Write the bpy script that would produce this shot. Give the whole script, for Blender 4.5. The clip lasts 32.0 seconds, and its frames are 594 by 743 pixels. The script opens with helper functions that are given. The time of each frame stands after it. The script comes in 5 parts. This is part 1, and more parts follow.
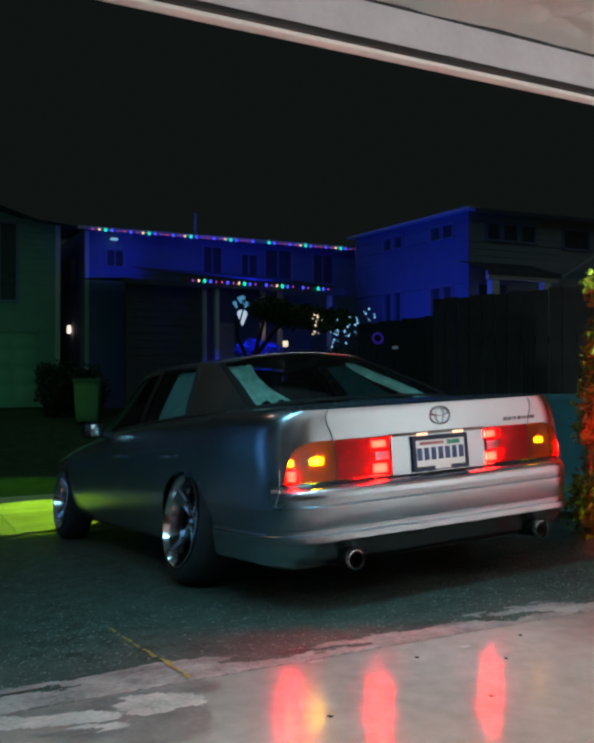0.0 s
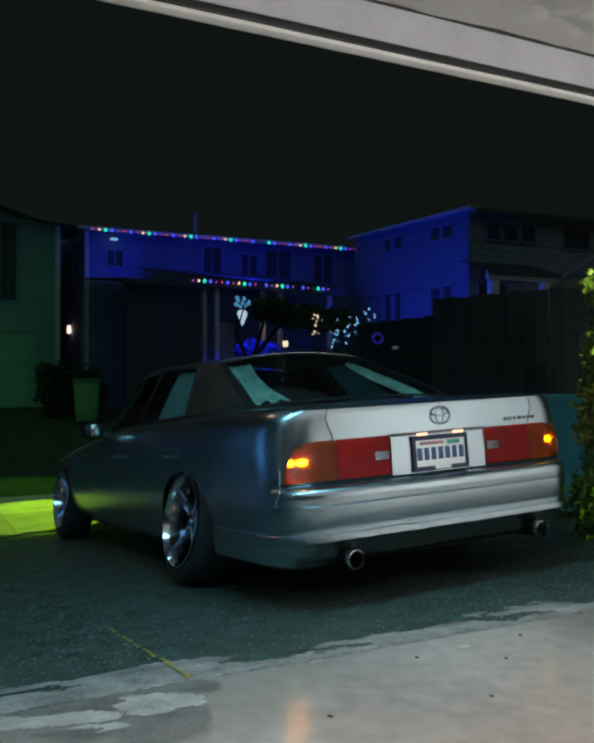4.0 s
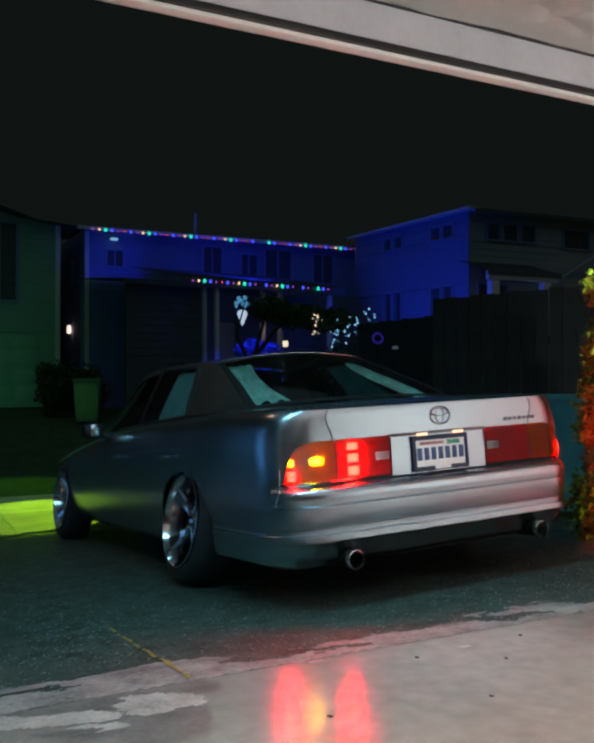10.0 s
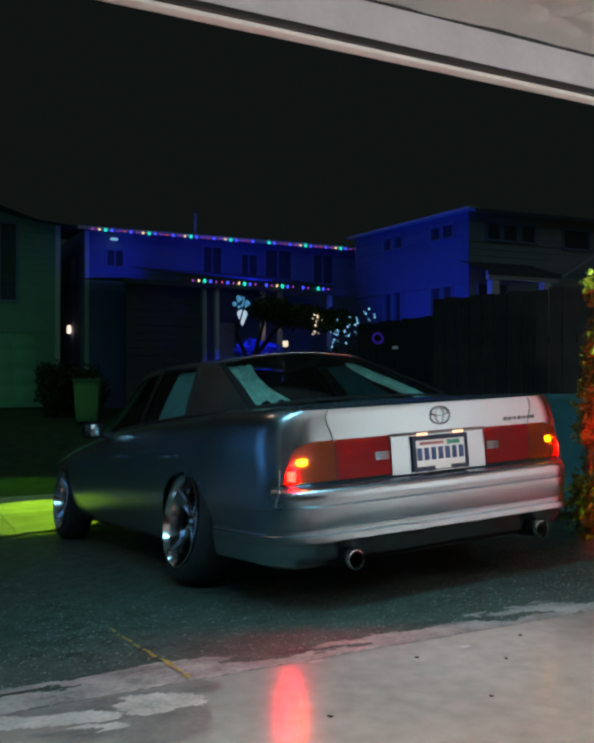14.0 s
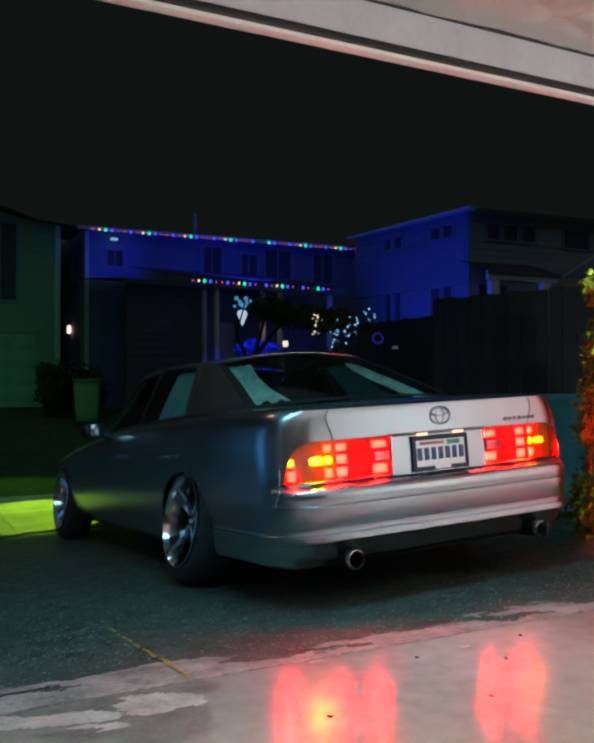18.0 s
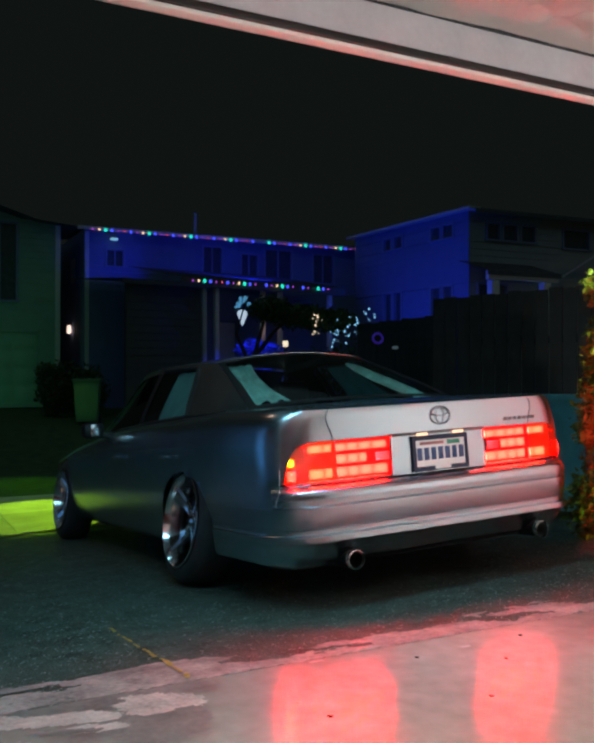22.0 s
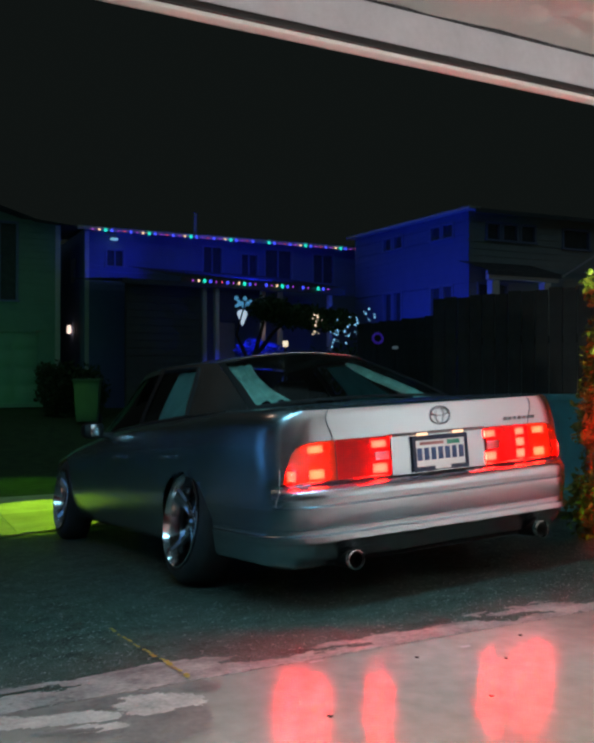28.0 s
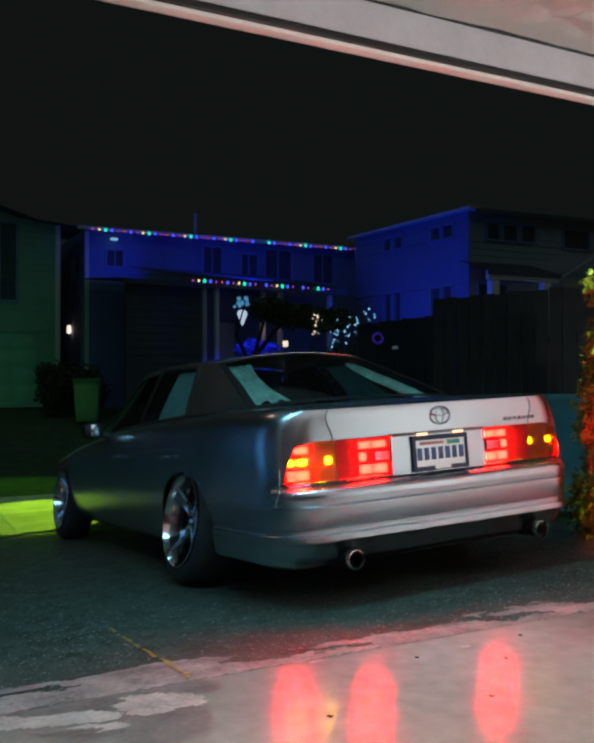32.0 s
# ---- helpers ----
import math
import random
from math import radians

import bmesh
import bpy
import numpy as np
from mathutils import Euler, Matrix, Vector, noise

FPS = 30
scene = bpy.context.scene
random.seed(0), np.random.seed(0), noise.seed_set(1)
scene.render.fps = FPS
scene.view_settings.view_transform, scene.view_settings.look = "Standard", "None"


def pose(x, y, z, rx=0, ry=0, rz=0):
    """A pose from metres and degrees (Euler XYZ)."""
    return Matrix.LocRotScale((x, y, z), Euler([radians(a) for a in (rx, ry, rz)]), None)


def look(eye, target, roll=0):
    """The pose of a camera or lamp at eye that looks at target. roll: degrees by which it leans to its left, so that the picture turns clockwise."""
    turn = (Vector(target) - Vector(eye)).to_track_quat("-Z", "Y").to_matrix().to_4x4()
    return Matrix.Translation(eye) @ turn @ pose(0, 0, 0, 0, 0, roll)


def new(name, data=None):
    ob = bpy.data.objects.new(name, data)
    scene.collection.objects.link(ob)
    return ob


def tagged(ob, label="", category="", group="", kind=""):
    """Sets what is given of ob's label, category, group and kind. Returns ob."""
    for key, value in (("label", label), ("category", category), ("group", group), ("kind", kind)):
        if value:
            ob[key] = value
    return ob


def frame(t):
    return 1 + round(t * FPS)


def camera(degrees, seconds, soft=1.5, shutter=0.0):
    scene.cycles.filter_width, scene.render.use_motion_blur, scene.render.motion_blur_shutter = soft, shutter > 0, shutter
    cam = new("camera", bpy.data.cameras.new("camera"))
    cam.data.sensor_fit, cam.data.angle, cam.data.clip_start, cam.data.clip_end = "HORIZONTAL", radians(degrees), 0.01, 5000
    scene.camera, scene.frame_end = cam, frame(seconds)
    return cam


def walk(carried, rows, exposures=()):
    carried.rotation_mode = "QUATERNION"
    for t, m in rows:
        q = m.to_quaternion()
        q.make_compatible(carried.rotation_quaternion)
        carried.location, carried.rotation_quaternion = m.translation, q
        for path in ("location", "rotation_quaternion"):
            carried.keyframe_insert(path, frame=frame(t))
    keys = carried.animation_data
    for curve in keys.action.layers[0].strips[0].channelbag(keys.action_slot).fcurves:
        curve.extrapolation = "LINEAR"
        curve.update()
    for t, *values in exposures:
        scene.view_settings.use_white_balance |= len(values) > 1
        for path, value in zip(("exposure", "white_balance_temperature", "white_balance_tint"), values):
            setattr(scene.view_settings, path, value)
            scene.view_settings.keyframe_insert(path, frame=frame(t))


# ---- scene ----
# camera: stands still inside an open garage, looking out over the driveway
cam = camera(38.41, 32.0, soft=3.3)
EYE = pose(0, 0, 0.915) @ pose(0, 0, 0, 90.668, 0, -28.074)
walk(cam, [(0.0, EYE), (32.0, EYE)], exposures=[(0.0, 0.0), (32.0, 0.0)])

# ---- light ----
world = bpy.data.worlds.new("night_sky")
scene.world = world
world.use_nodes = True
world.node_tree.nodes["Background"].inputs[0].default_value = (0.0050, 0.0067, 0.0062, 1)
world.node_tree.nodes["Background"].inputs[1].default_value = 1.0


def lamp(name, kind, place, target, color, watts, size=0.2, angle=60, blend=0.5, size_y=0.0):
    data = bpy.data.lights.new(name, kind)
    data.color, data.energy = color, watts
    if kind == "AREA":
        data.size = size
        if size_y:
            data.shape, data.size_y = "RECTANGLE", size_y
    else:
        data.shadow_soft_size = size
    if kind == "SPOT":
        data.spot_size, data.spot_blend = radians(angle), blend
    ob = new(name, data)
    ob.matrix_world = look(place, target)
    return ob


# unseen lamps added for the garage's white light: one on a stand washes the east wall, one on the floor is tipped up at
# the raised door
lamp("wall_fill_lamp", "SPOT", (1.3, -1.2, 1.55), (4.7, -0.3, 1.25), (0.97, 1.0, 1.0), 680, 0.12, 96, 0.5)
lamp("door_fill_lamp", "SPOT", (1.9, -0.9, 0.3), (1.95, 1.1, 2.1), (1.0, 1.0, 0.96), 250, 0.08, 64, 0.3)
# fill strip added under the raised garage door, throwing its light straight down on the slab
floor_fill = lamp("floor_fill_lamp", "AREA", (1.7, 0.95, 2.085), (1.7, 0.951, 0.0), (1.0, 0.98, 0.97), 27, 3.0, size_y=0.16)
floor_fill.data.spread = radians(105)
# blue fill on an added wall west of the driveway, for the car's side to reflect
lamp("west_blue_fill", "SPOT", (-3.2, 5.6, -0.1), (-6.5, 6.0, 1.1), (0.10, 0.38, 1.0), 32, 0.06, 125, 0.6)
lamp("west_blue_fill_far", "SPOT", (-3.4, 11.6, 0.0), (-6.5, 12.2, 1.1), (0.10, 0.38, 1.0), 360, 0.06, 130, 0.6)
# long fill light added under the eave to tint the asphalt teal
eave_fill = lamp("eave_fill_lamp", "AREA", (1.05, 2.60, 2.49), (1.05, 3.7, 0.2), (0.28, 0.72, 0.90), 30, 3.0, size_y=0.10)
eave_fill.data.spread = radians(150)
# glow of the town's lights in the night sky
skyglow = lamp("sky_glow", "SUN", (0, 0, 30), (2, 6, 0), (0.50, 0.88, 1.0), 0.14)
skyglow.data.angle = radians(120)
lamp("gable_porch_bulb", "POINT", (18.4, 15.9, 3.4), (18.4, 15.9, 0), (1.0, 0.62, 0.42), 1.4, 0.01)
lamp("bin_light", "SPOT", (3.0, 16.2, 0.6), (4.81, 18.9, 0.5), (0.30, 1.0, 0.22), 14, 0.1, 20, 0.7)
# blue floodlights in the gardens across the street
lamp("blue_flood_centre", "SPOT", (9.9, 20.7, 4.0), (10.4, 24.2, 4.6), (0.010, 0.025, 1.0), 85, 0.1, 130, 0.6)
lamp("blue_flood_side", "SPOT", (10.2, 18.4, 0.9), (14.7, 18.7, 3.9), (0.012, 0.055, 1.0), 400, 0.03, 84, 0.6)
lamp("blue_flood_porch", "SPOT", (8.7, 17.3, 1.2), (9.2, 20.6, 2.5), (0.02, 0.04, 1.0), 24, 0.03, 110, 0.6)
lamp("bush_blue_spot", "SPOT", (8.35, 17.1, 2.7), (8.6, 18.2, 1.8), (0.02, 0.03, 1.0), 220, 0.05, 50, 0.6)
lamp("porch_warm_bulb", "POINT", (9.75, 19.9, 2.3), (9.7, 20, 0), (1.0, 0.6, 0.5), 0.6, 0.03)
lamp("blue_flood_left", "SPOT", (6.9, 22.4, 3.85), (6.75, 24.2, 4.35), (0.02, 0.04, 1.0), 34, 0.05, 80, 0.7)
# yellow-green floodlight on the lawn beside the pavement
lamp("green_flood", "SPOT", (2.5, 9.2, 1.9), (1.95, 8.75, -0.42), (0.50, 1.0, 0.0), 330, 0.03, 46, 0.2)
# unseen spot added to spread a green glow over the lawn
lamp("green_lawn_fill", "SPOT", (2.5, 12.6, 1.2), (1.9, 11.2, -0.4), (0.30, 1.0, 0.0), 36, 0.05, 80, 0.9)
lamp("green_flood_house", "SPOT", (1.2, 20.6, 0.5), (2.9, 24.3, 1.7), (0.14, 1.0, 0.36), 30, 0.1, 74, 0.6)
# unseen spots added to brighten the hedge's foot and top
lamp("green_hedge_fill", "SPOT", (3.75, 2.62, 0.1), (4.0, 3.6, 0.2), (0.35, 1.0, 0.08), 30, 0.05, 34, 0.8)
lamp("hedge_top_fill", "SPOT", (3.75, 2.62, 2.2), (4.0, 3.6, 1.46), (0.75, 1.0, 0.25), 280, 0.05, 34, 1.0)
# warm street lamp up the street
lamp("street_lamp_bulb", "SPOT", (-4.0, 10.0, 8.5), (1.5, 5.0, 0.5), (1.0, 0.50, 0.30), 140, 0.05, 62, 0.6)

# ---- materials ----


def mat(name, color, rough=0.6, metal=0.0, vary=0.15, scale=8.0, bump=0.0, bump_scale=60.0, coat=0.0, second=None, spec=0.5, per_object=0.0):
    m = bpy.data.materials.new(name)
    m.use_nodes = True
    nt = m.node_tree
    b = nt.nodes["Principled BSDF"]
    b.inputs["Roughness"].default_value = rough
    b.inputs["Metallic"].default_value = metal
    b.inputs["Coat Weight"].default_value = coat
    b.inputs["Coat Roughness"].default_value = 0.03
    b.inputs["Specular IOR Level"].default_value = spec
    tc = nt.nodes.new("ShaderNodeTexCoord")
    n1 = nt.nodes.new("ShaderNodeTexNoise")
    n1.inputs["Scale"].default_value, n1.inputs["Detail"].default_value = scale, 6
    n2 = nt.nodes.new("ShaderNodeTexNoise")
    n2.inputs["Scale"].default_value, n2.inputs["Detail"].default_value = scale * 9, 3
    nt.links.new(tc.outputs["Object"], n1.inputs["Vector"])
    nt.links.new(tc.outputs["Object"], n2.inputs["Vector"])
    add = nt.nodes.new("ShaderNodeMix")
    add.data_type = "FLOAT"
    add.inputs[0].default_value = 0.35
    nt.links.new(n1.outputs["Fac"], add.inputs[2])
    nt.links.new(n2.outputs["Fac"], add.inputs[3])
    ramp = nt.nodes.new("ShaderNodeValToRGB")
    ramp.color_ramp.elements[0].position, ramp.color_ramp.elements[1].position = 0.32, 0.68
    lo = [max(0.0, c * (1 - vary)) for c in color]
    hi = [min(1.0, c * (1 + vary)) for c in color] if second is None else second
    ramp.color_ramp.elements[0].color = (*lo, 1)
    ramp.color_ramp.elements[1].color = (*hi, 1)
    nt.links.new(add.outputs[0], ramp.inputs[0])
    out = ramp.outputs[0]
    if per_object:
        info = nt.nodes.new("ShaderNodeObjectInfo")
        mr = nt.nodes.new("ShaderNodeMapRange")
        mr.inputs[3].default_value, mr.inputs[4].default_value = 1 - per_object, 1 + per_object
        nt.links.new(info.outputs["Random"], mr.inputs[0])
        mul = nt.nodes.new("ShaderNodeVectorMath")
        mul.operation = "SCALE"
        nt.links.new(out, mul.inputs[0])
        nt.links.new(mr.outputs[0], mul.inputs["Scale"])
        out = mul.outputs[0]
    nt.links.new(out, b.inputs["Base Color"])
    if bump:
        nb = nt.nodes.new("ShaderNodeTexNoise")
        nb.inputs["Scale"].default_value, nb.inputs["Detail"].default_value = bump_scale, 5
        nt.links.new(tc.outputs["Object"], nb.inputs["Vector"])
        bp = nt.nodes.new("ShaderNodeBump")
        bp.inputs["Strength"].default_value, bp.inputs["Distance"].default_value = bump, 0.01
        nt.links.new(nb.outputs["Fac"], bp.inputs["Height"])
        nt.links.new(bp.outputs[0], b.inputs["Normal"])
    return m


def glow(name, color, strength, hot=0.0):
    """A glowing surface; hot: how strongly the glow gathers in its middle."""
    m = bpy.data.materials.new(name)
    m.use_nodes = True
    b = m.node_tree.nodes["Principled BSDF"]
    b.inputs["Base Color"].default_value = (*[min(1, c) for c in color], 1)
    b.inputs["Emission Color"].default_value = (*color, 1)
    b.inputs["Emission Strength"].default_value = strength
    b.inputs["Roughness"].default_value = 0.4
    if hot:
        nt = m.node_tree
        tc = nt.nodes.new("ShaderNodeTexCoord")
        sep = nt.nodes.new("ShaderNodeSeparateXYZ")
        nt.links.new(tc.outputs["Generated"], sep.inputs[0])

        def calc(kind, a, c):
            n = nt.nodes.new("ShaderNodeMath")
            n.operation = kind
            for k, v in enumerate((a, c)):
                if isinstance(v, (int, float)):
                    n.inputs[k].default_value = v
                else:
                    nt.links.new(v, n.inputs[k])
            return n.outputs[0]
        both = None
        for axis in ("X", "Z"):
            u = sep.outputs[axis]
            hump = calc("MULTIPLY", calc("MULTIPLY", u, calc("SUBTRACT", 1.0, u)), 4.0)
            both = hump if both is None else calc("MULTIPLY", both, hump)
        nt.links.new(calc("MULTIPLY", calc("POWER", both, hot), strength), b.inputs["Emission Strength"])
    return m


def tinted(name, color, rough=0.05, ribs=0.0, cloudy=None):
    """Clear or tinted pane: see-through, with a gloss that grows towards grazing."""
    m = bpy.data.materials.new(name)
    m.use_nodes = True
    nt = m.node_tree
    nt.nodes.remove(nt.nodes["Principled BSDF"])
    tr = nt.nodes.new("ShaderNodeBsdfTransparent")
    tr.inputs[0].default_value = (*color, 1)
    gl = nt.nodes.new("ShaderNodeBsdfGlossy")
    gl.inputs["Roughness"].default_value = rough
    lw = nt.nodes.new("ShaderNodeLayerWeight")
    lw.inputs[0].default_value = 0.5
    pw = nt.nodes.new("ShaderNodeMath")
    pw.operation = "POWER"
    pw.inputs[1].default_value = 4.0
    nt.links.new(lw.outputs["Facing"], pw.inputs[0])
    fr = nt.nodes.new("ShaderNodeMapRange")
    fr.inputs[3].default_value, fr.inputs[4].default_value = 0.04, 0.75
    nt.links.new(pw.outputs[0], fr.inputs[0])
    mx = nt.nodes.new("ShaderNodeMixShader")
    nt.links.new(fr.outputs[0], mx.inputs[0])
    nt.links.new(tr.outputs[0], mx.inputs[1])
    if cloudy is not None:
        d1 = nt.nodes.new("ShaderNodeBsdfDiffuse")
        d1.inputs[0].default_value = (*cloudy, 1)
        d2 = nt.nodes.new("ShaderNodeBsdfTranslucent")
        d2.inputs[0].default_value = (*cloudy, 1)
        df = nt.nodes.new("ShaderNodeMixShader")
        df.inputs[0].default_value = 0.24
        nt.links.new(d1.outputs[0], df.inputs[1])
        nt.links.new(d2.outputs[0], df.inputs[2])
        m2 = nt.nodes.new("ShaderNodeMixShader")
        m2.inputs[0].default_value = 0.55
        nt.links.new(tr.outputs[0], m2.inputs[1])
        nt.links.new(df.outputs[0], m2.inputs[2])
        nt.links.new(m2.outputs[0], mx.inputs[1])
    nt.links.new(gl.outputs[0], mx.inputs[2])
    nt.links.new(mx.outputs[0], nt.nodes["Material Output"].inputs[0])
    if ribs:
        tc = nt.nodes.new("ShaderNodeTexCoord")
        wv = nt.nodes.new("ShaderNodeTexWave")
        wv.bands_direction = "Z"
        wv.inputs["Scale"].default_value = ribs
        bp = nt.nodes.new("ShaderNodeBump")
        bp.inputs["Strength"].default_value, bp.inputs["Distance"].default_value = 0.6, 0.004
        nt.links.new(tc.outputs["Object"], wv.inputs["Vector"])
        nt.links.new(wv.outputs["Fac"], bp.inputs["Height"])
        nt.links.new(bp.outputs[0], gl.inputs["Normal"])
        if cloudy is not None:
            nt.links.new(bp.outputs[0], d1.inputs["Normal"])
    return m


PAINT = mat("silver_paint", (0.50, 0.61, 0.67), 0.27, 1.0, 0.03, 3.0, coat=0.4)
PAINT.node_tree.nodes["Principled BSDF"].inputs["Coat Roughness"].default_value = 0.10
BLACK = mat("black_plastic", (0.012, 0.012, 0.013), 0.5, vary=0.3)
RUBBER = mat("tyre_rubber", (0.035, 0.036, 0.04), 0.5, vary=0.3, bump=0.2, bump_scale=90)
CHROME = mat("polished_metal", (0.75, 0.76, 0.78), 0.16, 1.0, 0.08, 14)
DARKMETAL = mat("dark_metal", (0.20, 0.20, 0.21), 0.3, 1.0, 0.2, 20)
GLASS = tinted("window_glass", (0.84, 0.90, 0.88))
DARKGLASS = tinted("tinted_glass", (0.03, 0.035, 0.035))
REDLENS = tinted("red_lens", (0.95, 0.55, 0.5), rough=0.12, ribs=42, cloudy=(0.66, 0.020, 0.022))
AMBERLENS = tinted("amber_red_lens", (0.97, 0.60, 0.40), rough=0.12, ribs=42, cloudy=(0.52, 0.085, 0.012))
HOUSING = mat("lamp_reflector", (0.03, 0.006, 0.005), 0.6, 0.0, 0.35, 60, bump=0.4, bump_scale=160)
CELLBACK = mat("cell_back", (0.10, 0.012, 0.010), 0.45, 0.0, 0.3, 80)
REDCELL = glow("red_led_board", (1.0, 0.0028, 0.0017), 720, 0.4)
SIDECELL = glow("red_side_board", (1.0, 0.0004, 0.0003), 2600)
MARKER = glow("red_marker_board", (1.0, 0.0001, 0.0001), 26000)
AMBERCELL = glow("amber_led_board", (1.0, 0.84, 0.004), 360, 3)
AMBERDIM = glow("dim_amber_led_board", (1.0, 0.72, 0.004), 70, 3)
CURTAIN = mat("pale_curtain", (0.26, 0.50, 0.43), 0.9, vary=0.4, scale=14, bump=0.6, bump_scale=30)
SIDECURTAIN = mat("teal_curtain", (0.13, 0.36, 0.36), 0.9, vary=0.25, scale=12, bump=0.3, bump_scale=35)
CONCRETE = mat("garage_concrete", (0.33, 0.305, 0.275), 0.165, vary=0.2, scale=1.6, bump=0.04, bump_scale=25, second=(0.44, 0.41, 0.37), spec=0.9)
SKIM = mat("worn_cement", (0.19, 0.19, 0.18), 0.8, vary=0.35, scale=6, bump=0.5, bump_scale=50, second=(0.46, 0.44, 0.41))
STAIN = mat("oil_stain", (0.15, 0.145, 0.135), 0.4, vary=0.3, scale=5, second=(0.28, 0.265, 0.245))
ASPHALT = mat("asphalt", (0.048, 0.080, 0.064), 0.6, vary=0.7, scale=9, bump=1.0, bump_scale=140)


def speckled(m, color, scale, share):
    """Adds small pale stones to a material's base colour."""
    nt = m.node_tree
    b = nt.nodes["Principled BSDF"]
    src = b.inputs["Base Color"].links[0].from_socket
    tc = nt.nodes.new("ShaderNodeTexCoord")
    vo = nt.nodes.new("ShaderNodeTexVoronoi")
    vo.inputs["Scale"].default_value = scale
    nt.links.new(tc.outputs["Object"], vo.inputs["Vector"])
    sep = nt.nodes.new("ShaderNodeSeparateColor")
    nt.links.new(vo.outputs["Color"], sep.inputs[0])
    pick = nt.nodes.new("ShaderNodeMath")
    pick.operation = "GREATER_THAN"
    pick.inputs[1].default_value = 1 - share
    nt.links.new(sep.outputs[0], pick.inputs[0])
    near = nt.nodes.new("ShaderNodeMath")
    near.operation = "LESS_THAN"
    near.inputs[1].default_value = 0.38
    nt.links.new(vo.outputs["Distance"], near.inputs[0])
    both = nt.nodes.new("ShaderNodeMath")
    both.operation = "MULTIPLY"
    nt.links.new(pick.outputs[0], both.inputs[0])
    nt.links.new(near.outputs[0], both.inputs[1])
    mx = nt.nodes.new("ShaderNodeMix")
    mx.data_type = "RGBA"
    nt.links.new(both.outputs[0], mx.inputs[0])
    nt.links.new(src, mx.inputs[6])
    mx.inputs[7].default_value = (*color, 1)
    nt.links.new(mx.outputs[2], b.inputs["Base Color"])


speckled(ASPHALT, (0.17, 0.22, 0.205), 100, 0.30)
speckled(ASPHALT, (0.40, 0.46, 0.43), 70, 0.09)
WALK = mat("pavement_concrete", (0.38, 0.38, 0.35), 0.8, vary=0.25, scale=4, bump=0.3, bump_scale=40, per_object=0.22)
GRASS = mat("lawn", (0.05, 0.10, 0.025), 0.9, vary=0.5, scale=6, bump=1.0, bump_scale=90)
PLASTER = mat("white_paint", (0.76, 0.74, 0.71), 0.55, vary=0.06, scale=3, bump=0.15, bump_scale=18)
# dark colour for unseen walls, keeps reflections in the bumper corner low
DIMWALL = mat("dim_wall", (0.20, 0.185, 0.165), 0.8, vary=0.2, scale=2, bump=0.2)
TRIM = mat("white_trim", (0.70, 0.67, 0.64), 0.45, vary=0.08, scale=9, bump=0.05)
GREYTRIM = mat("grey_trim", (0.48, 0.47, 0.50), 0.4, vary=0.1, scale=6)
# floodlight blue is partly put into this siding's colour
BLUELITSIDING = mat("blue_lit_siding", (0.19, 0.23, 0.42), 0.7, vary=0.08, scale=3, bump=0.1)
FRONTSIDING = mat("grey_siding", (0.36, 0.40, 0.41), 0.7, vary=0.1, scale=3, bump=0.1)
# window trim tinted with the same floodlight blue
BLUETINTTRIM = mat("blue_tinted_trim", (0.24, 0.28, 0.46), 0.6, vary=0.08, scale=6)
# siding with the night shade put into its colour
SHADESIDING = mat("shaded_siding", (0.11, 0.115, 0.115), 0.7, vary=0.1, scale=3, bump=0.1)
GREENSIDING = mat("sage_siding", (0.25, 0.42, 0.31), 0.7, vary=0.1, scale=3, bump=0.1)
ROOF = mat("roof_shingle", (0.12, 0.12, 0.13), 0.9, vary=0.4, scale=14, bump=0.6)
DARKPANE = mat("dark_window_pane", (0.10, 0.11, 0.12), 0.12, vary=0.2)
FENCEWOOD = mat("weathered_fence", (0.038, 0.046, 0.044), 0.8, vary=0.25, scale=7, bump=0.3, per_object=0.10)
LEAF = mat("hedge_leaf", (0.05, 0.10, 0.025), 0.55, vary=0.5, scale=9)
# leaf colour warmed to help the tail lamp's red show
WARMLITLEAF = mat("warm_lit_leaf", (0.27, 0.19, 0.03), 0.5, vary=0.5, scale=9)
DRIVEHEDGELEAF = mat("drive_hedge_leaf", (0.10, 0.13, 0.02), 0.5, vary=0.5, scale=9)
PALEDOOR = mat("pale_green_door", (0.30, 0.52, 0.38), 0.6, vary=0.08, scale=3)
# leaves coloured blue to add to the blue floodlight on the bush
BLUELITLEAF = mat("blue_lit_leaf", (0.08, 0.12, 0.24), 0.6, vary=0.4, scale=9)
PALECEMENT = mat("pale_cement", (0.40, 0.385, 0.35), 0.7, vary=0.3, scale=7, bump=0.4, bump_scale=50, second=(0.60, 0.57, 0.52))
BARK = mat("bark", (0.06, 0.045, 0.035), 0.9, vary=0.4, scale=20, bump=0.8)
BINGREY = mat("bin_grey_plastic", (0.11, 0.42, 0.51), 0.5, vary=0.1, scale=5)
BINGREEN = mat("bin_green_plastic", (0.10, 0.24, 0.10), 0.5, vary=0.15, scale=5)
WIRE = mat("lamp_wire", (0.01, 0.02, 0.012), 0.7, vary=0.1)
PLATEWHITE = mat("plate_white", (0.74, 0.78, 0.80), 0.3, 0.75, vary=0.06, scale=20)
PLATEBLUE = mat("plate_frame", (0.015, 0.03, 0.07), 0.35, vary=0.2)
